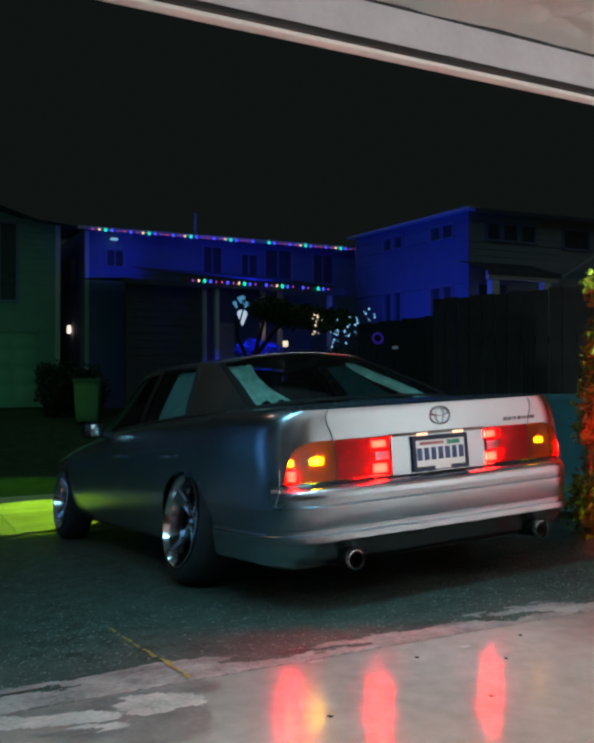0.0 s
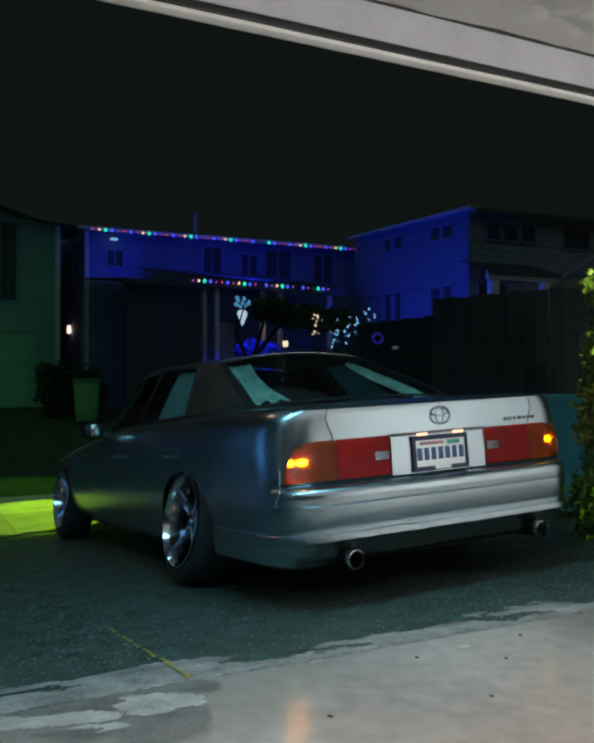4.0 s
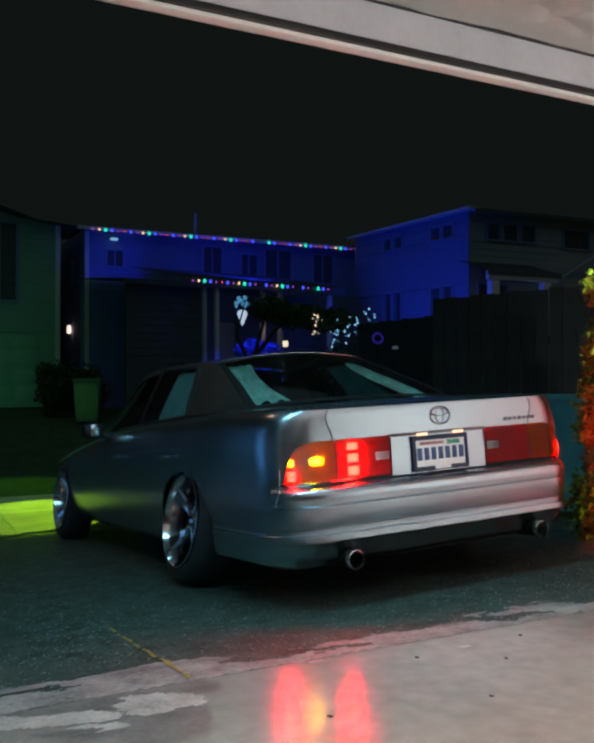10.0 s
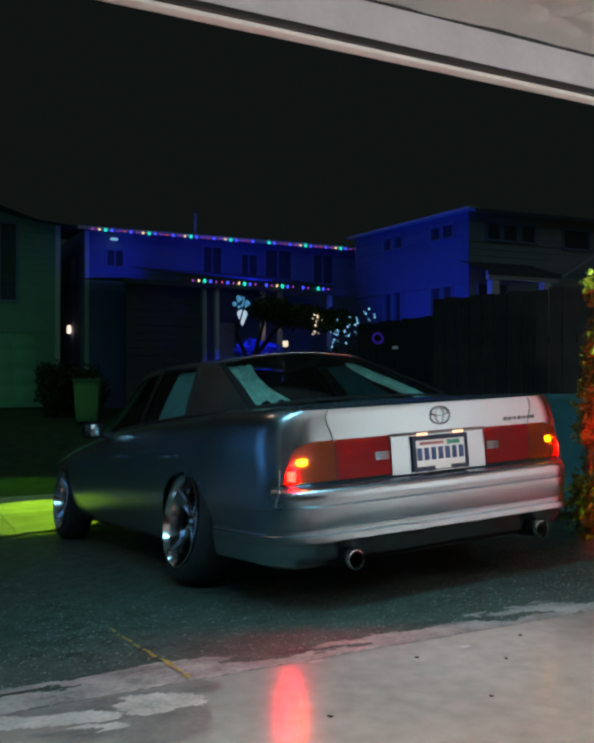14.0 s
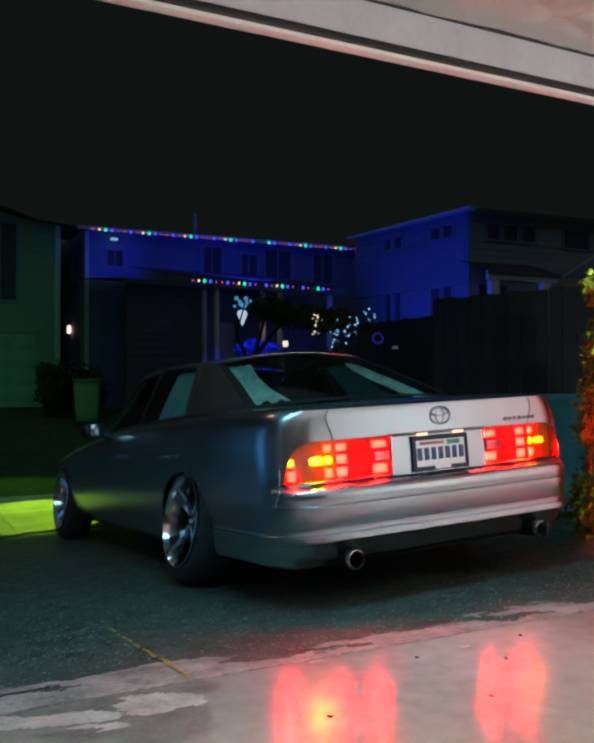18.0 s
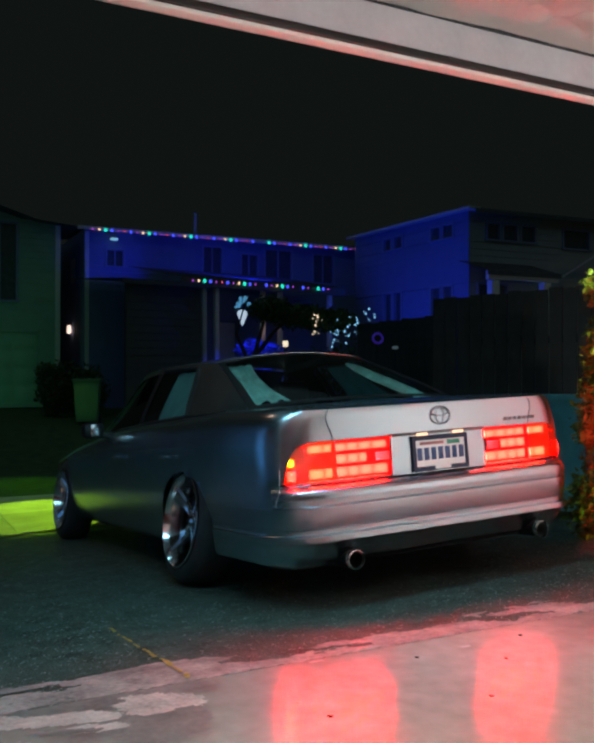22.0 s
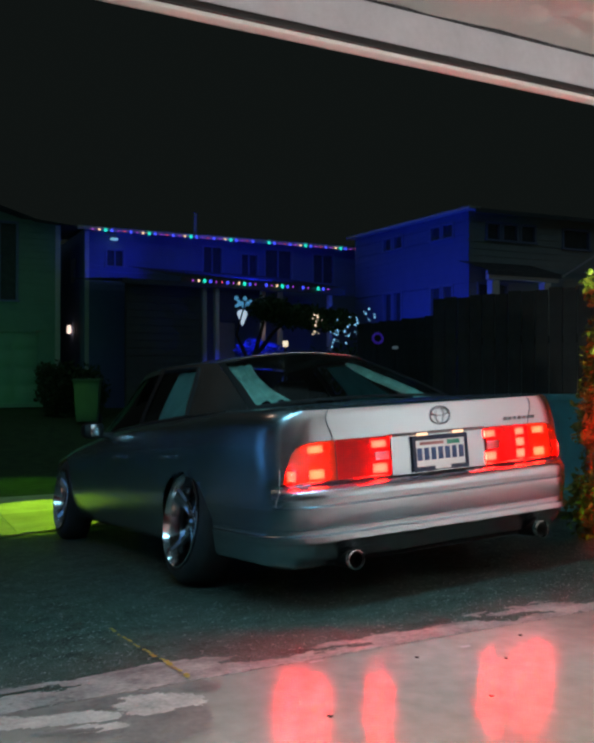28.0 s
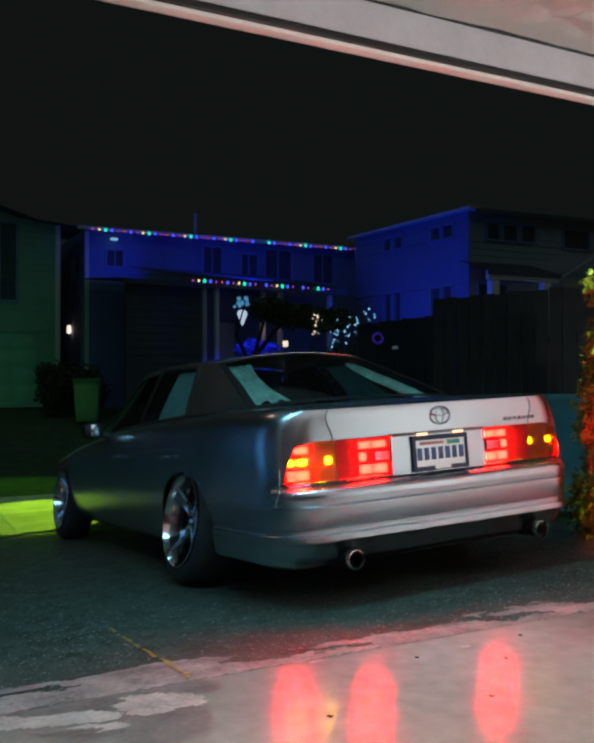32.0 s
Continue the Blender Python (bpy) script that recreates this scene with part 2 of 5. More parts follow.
PLATEINK = mat("plate_ink", (0.10, 0.15, 0.30), 0.5, vary=0.2)
PLATERED = mat("plate_red_print", (0.55, 0.22, 0.22), 0.5, vary=0.2)
PLATEGREEN = mat("plate_tab_green", (0.12, 0.40, 0.28), 0.5, vary=0.2)
BADGE = mat("badge_metal", (0.34, 0.35, 0.37), 0.35, 1.0, 0.15, 20)
SCRIPT = mat("script_grey", (0.20, 0.20, 0.20), 0.5, 0.0, 0.2)
YELLOWLINE = mat("yellow_joint", (0.42, 0.33, 0.06), 0.8, vary=0.4, scale=30)

# ---- mesh helpers ----


def part(name, bm, material, parent=None, label="", smooth=True, pose_m=None, out_from=None):
    me = bpy.data.meshes.new(name)
    bm.normal_update()
    if out_from is not None:
        if sum((f.calc_center_median() - Vector(out_from)).dot(f.normal) * f.calc_area() for f in bm.faces) < 0:
            bmesh.ops.reverse_faces(bm, faces=bm.faces[:])
            bm.normal_update()
    if smooth:
        for e in bm.edges:
            if len(e.link_faces) == 2 and e.calc_face_angle(0) > 0.62:
                e.smooth = False
    bm.to_mesh(me)
    bm.free()
    mats = material if isinstance(material, (list, tuple)) else [material]
    for m in mats:
        me.materials.append(m)
    if smooth:
        me.polygons.foreach_set("use_smooth", [True] * len(me.polygons))
    ob = new(name, me)
    if parent is not None:
        ob.parent = parent
    if pose_m is not None:
        ob.matrix_basis = pose_m
    if label:
        ob["label"] = label
    return ob


def add_box(bm, x0, x1, y0, y1, z0, z1, bevel=0.0, m=None, mi=0):
    r = bmesh.ops.create_cube(bm, size=1.0)
    vs = r["verts"]
    bmesh.ops.transform(bm, matrix=Matrix.Translation(((x0 + x1) / 2, (y0 + y1) / 2, (z0 + z1) / 2)) @ Matrix.Diagonal((abs(x1 - x0), abs(y1 - y0), abs(z1 - z0), 1)), verts=vs)
    fs = {f for v in vs for f in v.link_faces}
    for f in fs:
        f.material_index = mi
    if bevel:
        es = list({e for v in vs for e in v.link_edges})
        r2 = bmesh.ops.bevel(bm, geom=es, offset=bevel, segments=2, affect="EDGES", profile=0.5)
        vs = list({v for f in r2["faces"] for v in f.verts})
    if m is not None:
        bmesh.ops.transform(bm, matrix=m, verts=vs)
    return vs


def box(x0, x1, y0, y1, z0, z1, bevel=0.0, m=None):
    bm = bmesh.new()
    add_box(bm, x0, x1, y0, y1, z0, z1, bevel, m)
    return bm


def grid(points, close_u=False, bm=None, flip=False):
    """A skin over rows of points."""
    bm = bm or bmesh.new()
    vs = [[bm.verts.new(p) for p in row] for row in points]
    nu = len(vs[0])
    for a, b in zip(vs, vs[1:]):
        for i in range(nu if close_u else nu - 1):
            q = (a[i], a[(i + 1) % nu], b[(i + 1) % nu], b[i])
            bm.faces.new(q if not flip else q[::-1])
    return bm


def lathe(profile, n=32, bm=None):
    """Turned about the x axis: profile rows (x, radius)."""
    rows = [[(x, r * math.cos(2 * math.pi * k / n), r * math.sin(2 * math.pi * k / n)) for k in range(n)] for x, r in profile]
    return grid(rows, True, bm)


def tube(points, radius, n=8, bm=None):
    bm = bm or bmesh.new()
    rows = []
    pts = [Vector(p) for p in points]
    rad = radius if isinstance(radius, (list, tuple)) else [radius] * len(pts)
    for i, p in enumerate(pts):
        d = (pts[min(i + 1, len(pts) - 1)] - pts[max(i - 1, 0)]).normalized()
        a = d.orthogonal().normalized()
        if i and rows:
            a = (last - d * last.dot(d)).normalized()
        last = a
        b = d.cross(a)
        rows.append([p + (a * math.cos(2 * math.pi * k / n) + b * math.sin(2 * math.pi * k / n)) * rad[i] for k in range(n)])
    grid(rows, True, bm)
    return bm


def lerp_table(rows, v):
    if v <= rows[0][0]:
        return rows[0][1]
    for (a, p), (b, q) in zip(rows, rows[1:]):
        if v <= b:
            return p + (q - p) * (v - a) / (b - a)
    return rows[-1][1]


def smooth(v):
    v = max(0.0, min(1.0, v))
    return v * v * (3 - 2 * v)


def thing(name, place, label, category, group=""):
    ob = new(name)
    ob.empty_display_size = 0.1
    ob.matrix_basis = place if isinstance(place, Matrix) else Matrix.Translation(place)
    return tagged(ob, label, category, group)


# ---- ground, driveway, pavement ----


def ground_height(x, y):
    if y < 2.45:
        return 0.0
    cross = 0.0417 * (max(-2.0, min(4.5, x)) - 2.6) * smooth((y - 2.45) / 0.9) * (1 - smooth((y - 7.8) / 2.5))
    z = -0.0746 * (min(y, 8.0) - 2.45)
    return z + cross + 0.62 * smooth((y - 10.5) / 13.0)


def sheet(xs, ys, lift):
    return grid([[(x, y, ground_height(x, y) + lift) for x in xs] for y in ys])


def spaced(a, b, n):
    return [a + (b - a) * i / n for i in range(n + 1)]


far = [-900, -300, -120, -60, -30]
ground = part("ground", sheet(far + spaced(-20, 30, 50) + [40, 60, 120, 300, 900], [-900, -200, -60, -20, -8] + spaced(-6, 2.3, 6) + spaced(2.45, 30, 60) + [40, 60, 120, 400, 1500], -0.05), GRASS)
tagged(ground, "dark lawn and soil running to the horizon", "ground", kind="structure")
drive = part("driveway", sheet(spaced(-3.5, 4.6, 54), spaced(2.44, 7.8, 40), 0.0), ASPHALT)
tagged(drive, "dark worn asphalt driveway sloping to the street", "driveway", kind="structure")
walkway = part("pavement", sheet(spaced(-6.4, 16, 46), spaced(7.8, 10.1, 10), 0.01), WALK)
tagged(walkway, "pale concrete pavement under yellow-green light", "pavement", kind="structure")
for i in range(8):
    for j in range(2):
        xa, ya = -2.2 + 1.2 * i, 7.82 + 1.14 * j
        flag = sheet(spaced(xa, xa + 1.188, 4), spaced(ya, ya + 1.128, 4), 0.022)
        part("paving_slab", flag, WALK, walkway, smooth=False)
bm = bmesh.new()
add_box(bm, -1.7, 4.7, -4.2, 2.46, -0.12, 0.0)
slab = part("floor", bm, CONCRETE, smooth=False)
tagged(slab, "smooth sealed concrete garage floor with stains", "floor", kind="structure")
jb = bmesh.new()
for k in range(11):
    y0 = 2.48 + 0.105 * k + 0.02 * math.sin(k * 5.1)
    y1 = y0 + 0.055 + 0.03 * (k % 3)
    half = (0.0075, 0.005, 0.009, 0.0065)[k % 4] * (1.0 if k < 6 else 0.7)
    grid([[(0.94 + 0.082 * min(1.0, (y - 2.45) / 0.75) + 0.004 * math.sin(y * 23) + half * (s + 0.4 * math.sin(y * 90 + s)), y, ground_height(1.0, y) + 0.008) for s in (-1, 1)] for y in spaced(y0, y1, 6)], bm=jb)
crack = part("driveway_joint", jb, YELLOWLINE)
tagged(crack, "thin yellow line along a joint in the asphalt", "joint", kind="structure")


def ragged(name, x0, x1, y0, y1, keep, step, lift, material, label, thick=0.003):
    """Patches with ragged rims: cells of a fine net that a noise keeps."""
    bm = bmesh.new()
    made = {}

    def vert(i, j):
        if (i, j) not in made:
            x, y = x0 + i * step, y0 + j * step
            jx, jy = noise.noise((x * 40, y * 40, 1)) * step * 0.6, noise.noise((x * 40, y * 40, 9)) * step * 0.6
            base = 0.0 if y < 2.455 else max(ground_height(x, y), -0.5)
            made[i, j] = bm.verts.new((x + jx, y + jy, base + lift))
        return made[i, j]
    for i in range(int((x1 - x0) / step)):
        for j in range(int((y1 - y0) / step)):
            if keep(x0 + (i + 0.5) * step, y0 + (j + 0.5) * step):
                bm.faces.new((vert(i, j), vert(i + 1, j), vert(i + 1, j + 1), vert(i, j + 1)))
    ob = part(name, bm, material)
    return tagged(ob, label, "ground patch", kind="structure")


def fbm(x, y, s, k=0.0):
    return noise.noise((x * s, y * s, k)) + 0.5 * noise.noise((x * s * 2.3, y * s * 2.3, k + 4)) + 0.25 * noise.noise((x * s * 5, y * s * 5, k + 8))


def skim_keep(x, y):
    d = (y - 2.46) / (0.20 + 0.24 * smooth((1.25 - x) / 0.7))
    return fbm(x, y * 2.2, 2.6, 2.0) > -0.75 + 0.95 * d


ragged("apron_skim", -0.6, 4.0, 2.46, 3.0, skim_keep, 0.018, 0.0022, SKIM, "ragged pale cement skim along the slab's edge")
ragged("asphalt_smear", -0.6, 2.2, 2.0, 2.46, lambda x, y: fbm(x, y * 2.6, 3.4, 7.0) > 0.16 - 0.8 * (y - 2.1) + 0.8 * smooth((x - 0.6) / 0.6), 0.018, 0.0007, STAIN, "dark worn smears at the slab's edge")


def worn_patch(name, px, py, along, deep, lift, material, label, k):
    """A ragged oval patch, long across the way out of the garage."""
    def keep(x, y):
        u, v = (x - px) * 0.882 - (y - py) * 0.47, (x - px) * 0.3 + (y - py) * 0.95
        return (u / along) ** 2 + (v / deep) ** 2 + 0.75 * fbm(x, y * 1.6, 9.0, 3.0 + k) < 0.95
    reach = max(along, deep) * 1.7
    ragged(name, px - reach, px + reach, py - reach, py + reach, keep, 0.0095, lift, material, label)


for k, row in enumerate(((0.666, 2.545, 0.105, 0.075), (0.80, 2.33, 0.13, 0.08), (0.50, 2.353, 0.19, 0.05), (0.30, 2.50, 0.12, 0.05), (0.60, 2.24, 0.09, 0.03))):
    worn_patch("cement_patch", *row, 0.0012 + 0.0001 * k, PALECEMENT, "pale patch of spilled cement on the ground", k)
for k, row in enumerate(((0.574, 2.517, 0.05, 0.022), (0.637, 2.415, 0.095, 0.026), (0.834, 2.187, 0.066, 0.085), (0.69, 2.15, 0.055, 0.085), (0.965, 2.394, 0.062, 0.042), (0.526, 2.249, 0.09, 0.018), (0.42, 2.44, 0.07, 0.02))):
    worn_patch("oil_stain", *row, 0.0019 + 0.0001 * k, STAIN, "dark oil stain on the concrete", 20 + k)
debris = bmesh.new()
drng = random.Random(4)
for k in range(80):
    x, y = drng.uniform(0.4, 3.9), drng.uniform(2.5, 3.9)
    s = drng.uniform(0.0012, 0.0035)
    add_box(debris, -s, s, -s * 0.7, s * 0.7, 0, s * 0.8, 0, Matrix.Translation((x, y, ground_height(x, y) + 0.001)) @ Matrix.Rotation(drng.random() * 6, 4, "Z"))
tagged(part("gravel", debris, mat("pale_grit", (0.45, 0.46, 0.45), 0.6), smooth=False), "scattered pale grit on the asphalt", "gravel", kind="stuff")
bits = bmesh.new()
for x, y in ((1.685, 2.315), (1.67, 1.93), (2.16, 2.34), (1.94, 2.17), (1.18, 2.02)):
    add_box(bits, -0.007, 0.007, -0.0045, 0.0045, 0, 0.004, 0.0015, Matrix.Translation((x, y, 0.0)) @ Matrix.Rotation(x * 7, 4, "Z"))
tagged(part("leaf_litter", bits, BARK), "small dark bits of leaf litter on the concrete", "litter", kind="stuff")

# ---- own garage ----


def wall(name, x0, x1, y0, y1, z0, z1, label, material=PLASTER):
    return tagged(part(name, box(x0, x1, y0, y1, z0, z1), material, smooth=False), label, "wall", kind="structure")


wall("wall_west", -1.85, -1.7, -4.35, 2.6, -0.3, 2.7, "unseen garage side wall, darkened to dim the car's reflections", DIMWALL)
wall("wall_east", 4.7, 4.85, -4.35, 2.6, -0.3, 2.7, "white painted garage side wall")
wall("wall_south", -1.7, 4.7, -4.35, -4.2, -0.3, 2.7, "unseen garage back wall, darkened to dim the car's reflections", DIMWALL)
wall("wall_north_west", -9.0, -1.1, 2.3, 2.45, -0.3, 5.2, "pale house front beside the garage opening")
wall("wall_north_east", 4.5, 6.2, 2.3, 2.45, -0.3, 5.2, "pale house front beside the garage opening")
wall("wall_upper", -1.1, 4.5, 2.386, 2.45, 2.03, 5.2, "pale house front over the garage opening")
wall("wall_header", -1.1, 4.5, 2.344, 2.384, 2.0305, 2.7, "painted header over the garage opening", GREYTRIM)
tagged(part("ceiling", box(-1.7, 4.7, -4.2, 2.3, 2.7, 2.8), PLASTER, smooth=False), "white plaster garage ceiling", "ceiling", kind="structure")
trim = part("trim", box(-1.1, 4.5, 2.3445, 2.395, 1.997, 2.0295, 0.005), TRIM)
tagged(trim, "white wooden stop moulding under the header", "trim", kind="structure")


def crease(x, y):
    """Dents and folds in the skin of the raised door."""
    z = 0.0
    for x0, y0, x1, y1, h, w in ((2.10, 2.20, 2.24, 1.98, -0.016, 0.022), (2.04, 2.12, 2.34, 2.21, 0.012, 0.02), (2.2, 2.06, 2.45, 2.1, 0.014, 0.025), (1.2, 2.0, 1.5, 1.95, -0.005, 0.05)):
        d = Vector((x1 - x0, y1 - y0))
        t = max(0.0, min(1.0, ((x - x0) * d.x + (y - y0) * d.y) / d.length_squared))
        q = Vector((x - x0 - d.x * t, y - y0 - d.y * t)).length
        z += h * math.exp(-(q / w) ** 2)
    return z


door = thing("garage_door", (1.7, 0, 0), "white overhead garage door, rolled up open under the ceiling", "garage door")
for k in range(3):
    y1 = 2.325 - k * 0.95
    bm = bmesh.new()
    rows = []
    nx, ny = (360, 60) if k == 0 else (60, 12)
    for i in range(nx + 1):
        x = -2.75 + 5.5 * i / nx
        rows.append([(x, y1 - 0.945 * j / ny, 2.162 + 0.012 * noise.noise((x * 2.3, y1 * 2 - j * 2.4 / ny, 3.0)) + 0.006 * noise.noise((x * 6, j * 7.2 / ny + k, 1.0)) + crease(x + 1.7, y1 - 0.945 * j / ny)) for j in range(ny + 1)])
    grid(rows, bm=bm, flip=True)
    ret = bmesh.ops.solidify(bm, geom=bm.faces[:], thickness=-0.04)
    part("section", bm, PLASTER, door)
part("bottom_rail", box(-2.75, 2.75, 2.328, 2.340, 2.158, 2.20, 0.003), BLACK, door, "black rubber seal")
part("seal", box(-2.75, 2.75, 2.330, 2.3435, 2.008, 2.034, 0.003), BLACK, door, "dark seal strip")

# stands for the two added garage lamps, behind the camera
work = thing("wall_fill_stand", (1.3, -1.2, 0.0), "added unseen lamp panel on a black tripod", "work light")
wm = look((0, 0.0, 1.55), (3.4, 0.9, 1.25))
part("head", box(-0.2, 0.2, -0.16, 0.16, 0.02, 0.08, 0.01), BLACK, work, pose_m=wm)
part("pole", tube([(-0.05, -0.02, 0.45), (-0.05, -0.02, 1.5)], 0.016, 10), BLACK, work)
for k in range(3):
    a = 2.1 * k + 0.4
    part("leg", tube([(-0.05, -0.02, 0.7), (-0.05 + 0.45 * math.cos(a), -0.02 + 0.45 * math.sin(a), 0.0)], 0.011, 8), BLACK, work)
# housing for the added floor fill, out of view
strip = thing("floor_fill_strip", (1.7, 0.95, 2.09), "added unseen white light strip under the raised garage door", "light strip")
part("channel", box(-1.52, 1.52, -0.10, 0.10, 0.002, 0.045, 0.006), TRIM, strip)
up = thing("door_fill_light", (1.9, -0.95, 0.0), "added unseen black lamp tipped up on the garage floor", "work light")
um = look((0, 0.0, 0.3), (0.05, 2.0, 2.1))
part("head", box(-0.14, 0.14, -0.10, 0.10, 0.09, 0.14, 0.01), BLACK, up, pose_m=um)
part("stand", tube([(-0.18, -0.05, 0.01), (-0.17, -0.05, 0.28), (0.17, -0.05, 0.28), (0.18, -0.05, 0.01)], 0.01, 8), BLACK, up)
part("foot", tube([(-0.18, -0.18, 0.012), (-0.18, 0.14, 0.012), (0.18, 0.14, 0.012), (0.18, -0.18, 0.012), (-0.18, -0.18, 0.012)], 0.012, 8), BLACK, up)
# unseen wall and floods, added as a blue reflector for the car
wall("wall_reflector", -6.65, -6.5, 2.6, 17.0, -0.7, 2.7, "unseen pale wall added to reflect blue light onto the car")
for gx, gy in ((-3.2, 5.6), (-3.4, 11.6)):
    spot = thing("fill_flood", (gx, gy, ground_height(gx, gy)), "added unseen black floodlight standing on the ground", "floodlight", "floodlights on the neighbour's wall")
    part("stake", tube([(0.05, 0, -0.05), (0.05, 0, 0.22)], 0.012, 8), BLACK, spot)
    part("head", box(0.02, 0.12, -0.10, 0.10, 0.16, 0.30, 0.015), BLACK, spot)
# housing for the added eave fill, out of view
channel = thing("eave_fill_strip", (1.05, 2.45, 2.5), "added unseen black light strip under the eave over the opening", "light strip")
part("channel", box(-1.52, 1.52, 0.002, 0.17, 0.02, 0.07, 0.006), BLACK, channel)

# ---- the car ----
CAR_POSE = Matrix(((0.99913, 0.0, -0.0417, 2.517), (0.0031, 0.99723, 0.07436, 4.332), (0.04158, -0.07443, 0.99636, -0.139), (0, 0, 0, 1)))
car = thing("sedan_car", CAR_POSE, "lowered silver four-door sedan with animated red and amber tail lamps", "car")

ZTOP = [(-1.13, 0.885), (-0.9, 0.897), (-0.45, 0.907), (0.2, 0.885), (1.0, 0.865), (1.6, 0.840), (2.1, 0.795), (2.6, 0.748), (2.9, 0.71), (3.2, 0.655), (3.45, 0.58), (3.75, 0.48)]
LEVELS = [(0.17, 0.78, -0.98), (0.22, 0.842, -1.02), (0.28, 0.862, -1.06), (0.34, 0.876, -1.09), (0.40, 0.885, -1.10), (0.45, 0.8885, -1.105), (0.50, 0.8875, -1.11), (0.548, 0.8865, -1.12),
          (0.560, 0.886, -1.13), (0.60, 0.885, -1.132), (0.65, 0.884, -1.133), (0.70, 0.881, -1.132), (0.738, 0.878, -1.131), (0.75, 0.876, -1.131), (0.775, 0.872, -1.1305),
          (0.80, 0.867, -1.130), (0.825, 0.861, -1.1295), (0.85, 0.853, -1.129), (0.872, 0.842, -1.128), (0.888, 0.825, -1.125), (0.896, 0.797, -1.112), (0.90, 0.757, -1.07)]
BUMPER = [(0.200, 0.86, -1.04), (0.206, 0.876, -1.070), (0.225, 0.884, -1.092), (0.26, 0.889, -1.126), (0.298, 0.8905, -1.164), (0.3045, 0.8925, -1.199), (0.308, 0.893, -1.203), (0.333, 0.894, -1.204), (0.337, 0.888, -1.192),
          (0.340, 0.887, -1.180), (0.359, 0.889, -1.182), (0.361, 0.887, -1.179), (0.363, 0.890, -1.183), (0.40, 0.892, -1.193), (0.454, 0.894, -1.205), (0.456, 0.894, -1.205), (0.4615, 0.894, -1.205), (0.464, 0.894, -1.200), (0.485, 0.895, -1.204), (0.505, 0.895, -1.206),
          (0.521, 0.893, -1.201), (0.530, 0.891, -1.192), (0.536, 0.889, -1.182), (0.540, 0.888, -1.165), (0.543, 0.886, -1.132)]
FRONT = 3.72
RX = 0.20  # width of the rear corners
BUMPER_RX = 0.22
SQUARE = 0.8  # below 1: squarer than an ellipse


def taper(y):
    return 1 - 0.028 * max(0.0, -y) ** 2 - 0.022 * max(0.0, (y - 1.2) / 1.4) ** 2


def plan_point(kind, v, w, yb, rx=RX, square=1.0):
    """A point of the plan outline of the left half: the rear (v: share of its width), its corner (v: 0 to 1), the side (v: y), the front."""
    if kind == "rear":
        return (-v * (w * taper(-0.9) - rx), yb - 0.012 * (1 - v * v))
    if kind == "corner":
        a = v * math.pi / 2
        return (-(w * taper(-0.9) - rx) - rx * math.sin(a) ** square, -0.9 + (yb + 0.9) * max(0.0, math.cos(a)) ** square)
    if kind == "side":
        return (-w * taper(v), v)
    yf = FRONT - 0.06
    if kind == "nose_corner":
        a = v * math.pi / 2
        return (-(w * taper(3.1) - 0.35) - 0.35 * math.cos(a), 3.1 + (yf - 3.1) * math.sin(a))
    return (-(1 - v) * (w * taper(3.1) - 0.35), yf + 0.05 * math.sin(v * math.pi / 2))


def skin_point(kind, v, z, w, yb):
    x, y = plan_point(kind, v, w, yb, RX, SQUARE)
    if kind == "side":
        x += 0.05 * max(0.0, min(z, 0.8) - 0.45) * smooth((y + 0.7) / 0.6)
    if kind == "rear" and v > 0.7:
        x -= 0.05 * smooth((z - 0.74) / 0.13) * min((v - 0.7) / 0.168, (1 - v) / 0.123)
    zt = lerp_table(ZTOP, y)
    return Vector((x, y, 0.17 + (z - 0.17) * (zt - 0.17) / 0.73))


def level_at(z, table=LEVELS):
    return lerp_table([(r[0], r[1]) for r in table], z), lerp_table([(r[0], r[2]) for r in table], z)


DOOR_Y = (0.14, 0.98, 2.02)
columns = [("rear", v) for v in (0.0, 0.15, 0.3, 0.405, 0.41, 0.55, 0.7, 0.82, 0.868, 0.877, 0.93, 1.0)]
CUT = spaced(0.06, 1.0, 14)[7]
columns += [("corner", v) for v in spaced(0.06, 1.0, 14)]
side_y = sorted(set([round(v, 3) for v in spaced(-0.86, 3.1, 99)] + [v + d for v in DOOR_Y for d in (-0.004, 0.004)]))
columns += [("side", v) for v in side_y] + [("nose_corner", v) for v in spaced(0.1, 1.0, 9)] + [("nose", v) for v in spaced(0.2, 1.0, 4)]


def arch_offset(p, c):
    """Place within a wheel arch, as a share of its reach: the rear arch opens wider towards the bumper."""
    back = 0.44 if c == 0.0 and p.y < c else 0.325
    return Vector(((p.y - c) / back, (p.z - 0.29) / 0.315)), back


def inside_arch(p):
    for c in (0.0, 2.85):
        if p.x < -0.6 and arch_offset(p, c)[0].length < 1.0:
            return c
    return None


def push_to_arch(p, c):
    d, back = arch_offset(p, c)
    d = d.normalized() if d.length > 1e-4 else Vector((0, 1))
    return Vector((p.x, c + d.x * back, 0.29 + d.y * 0.315))


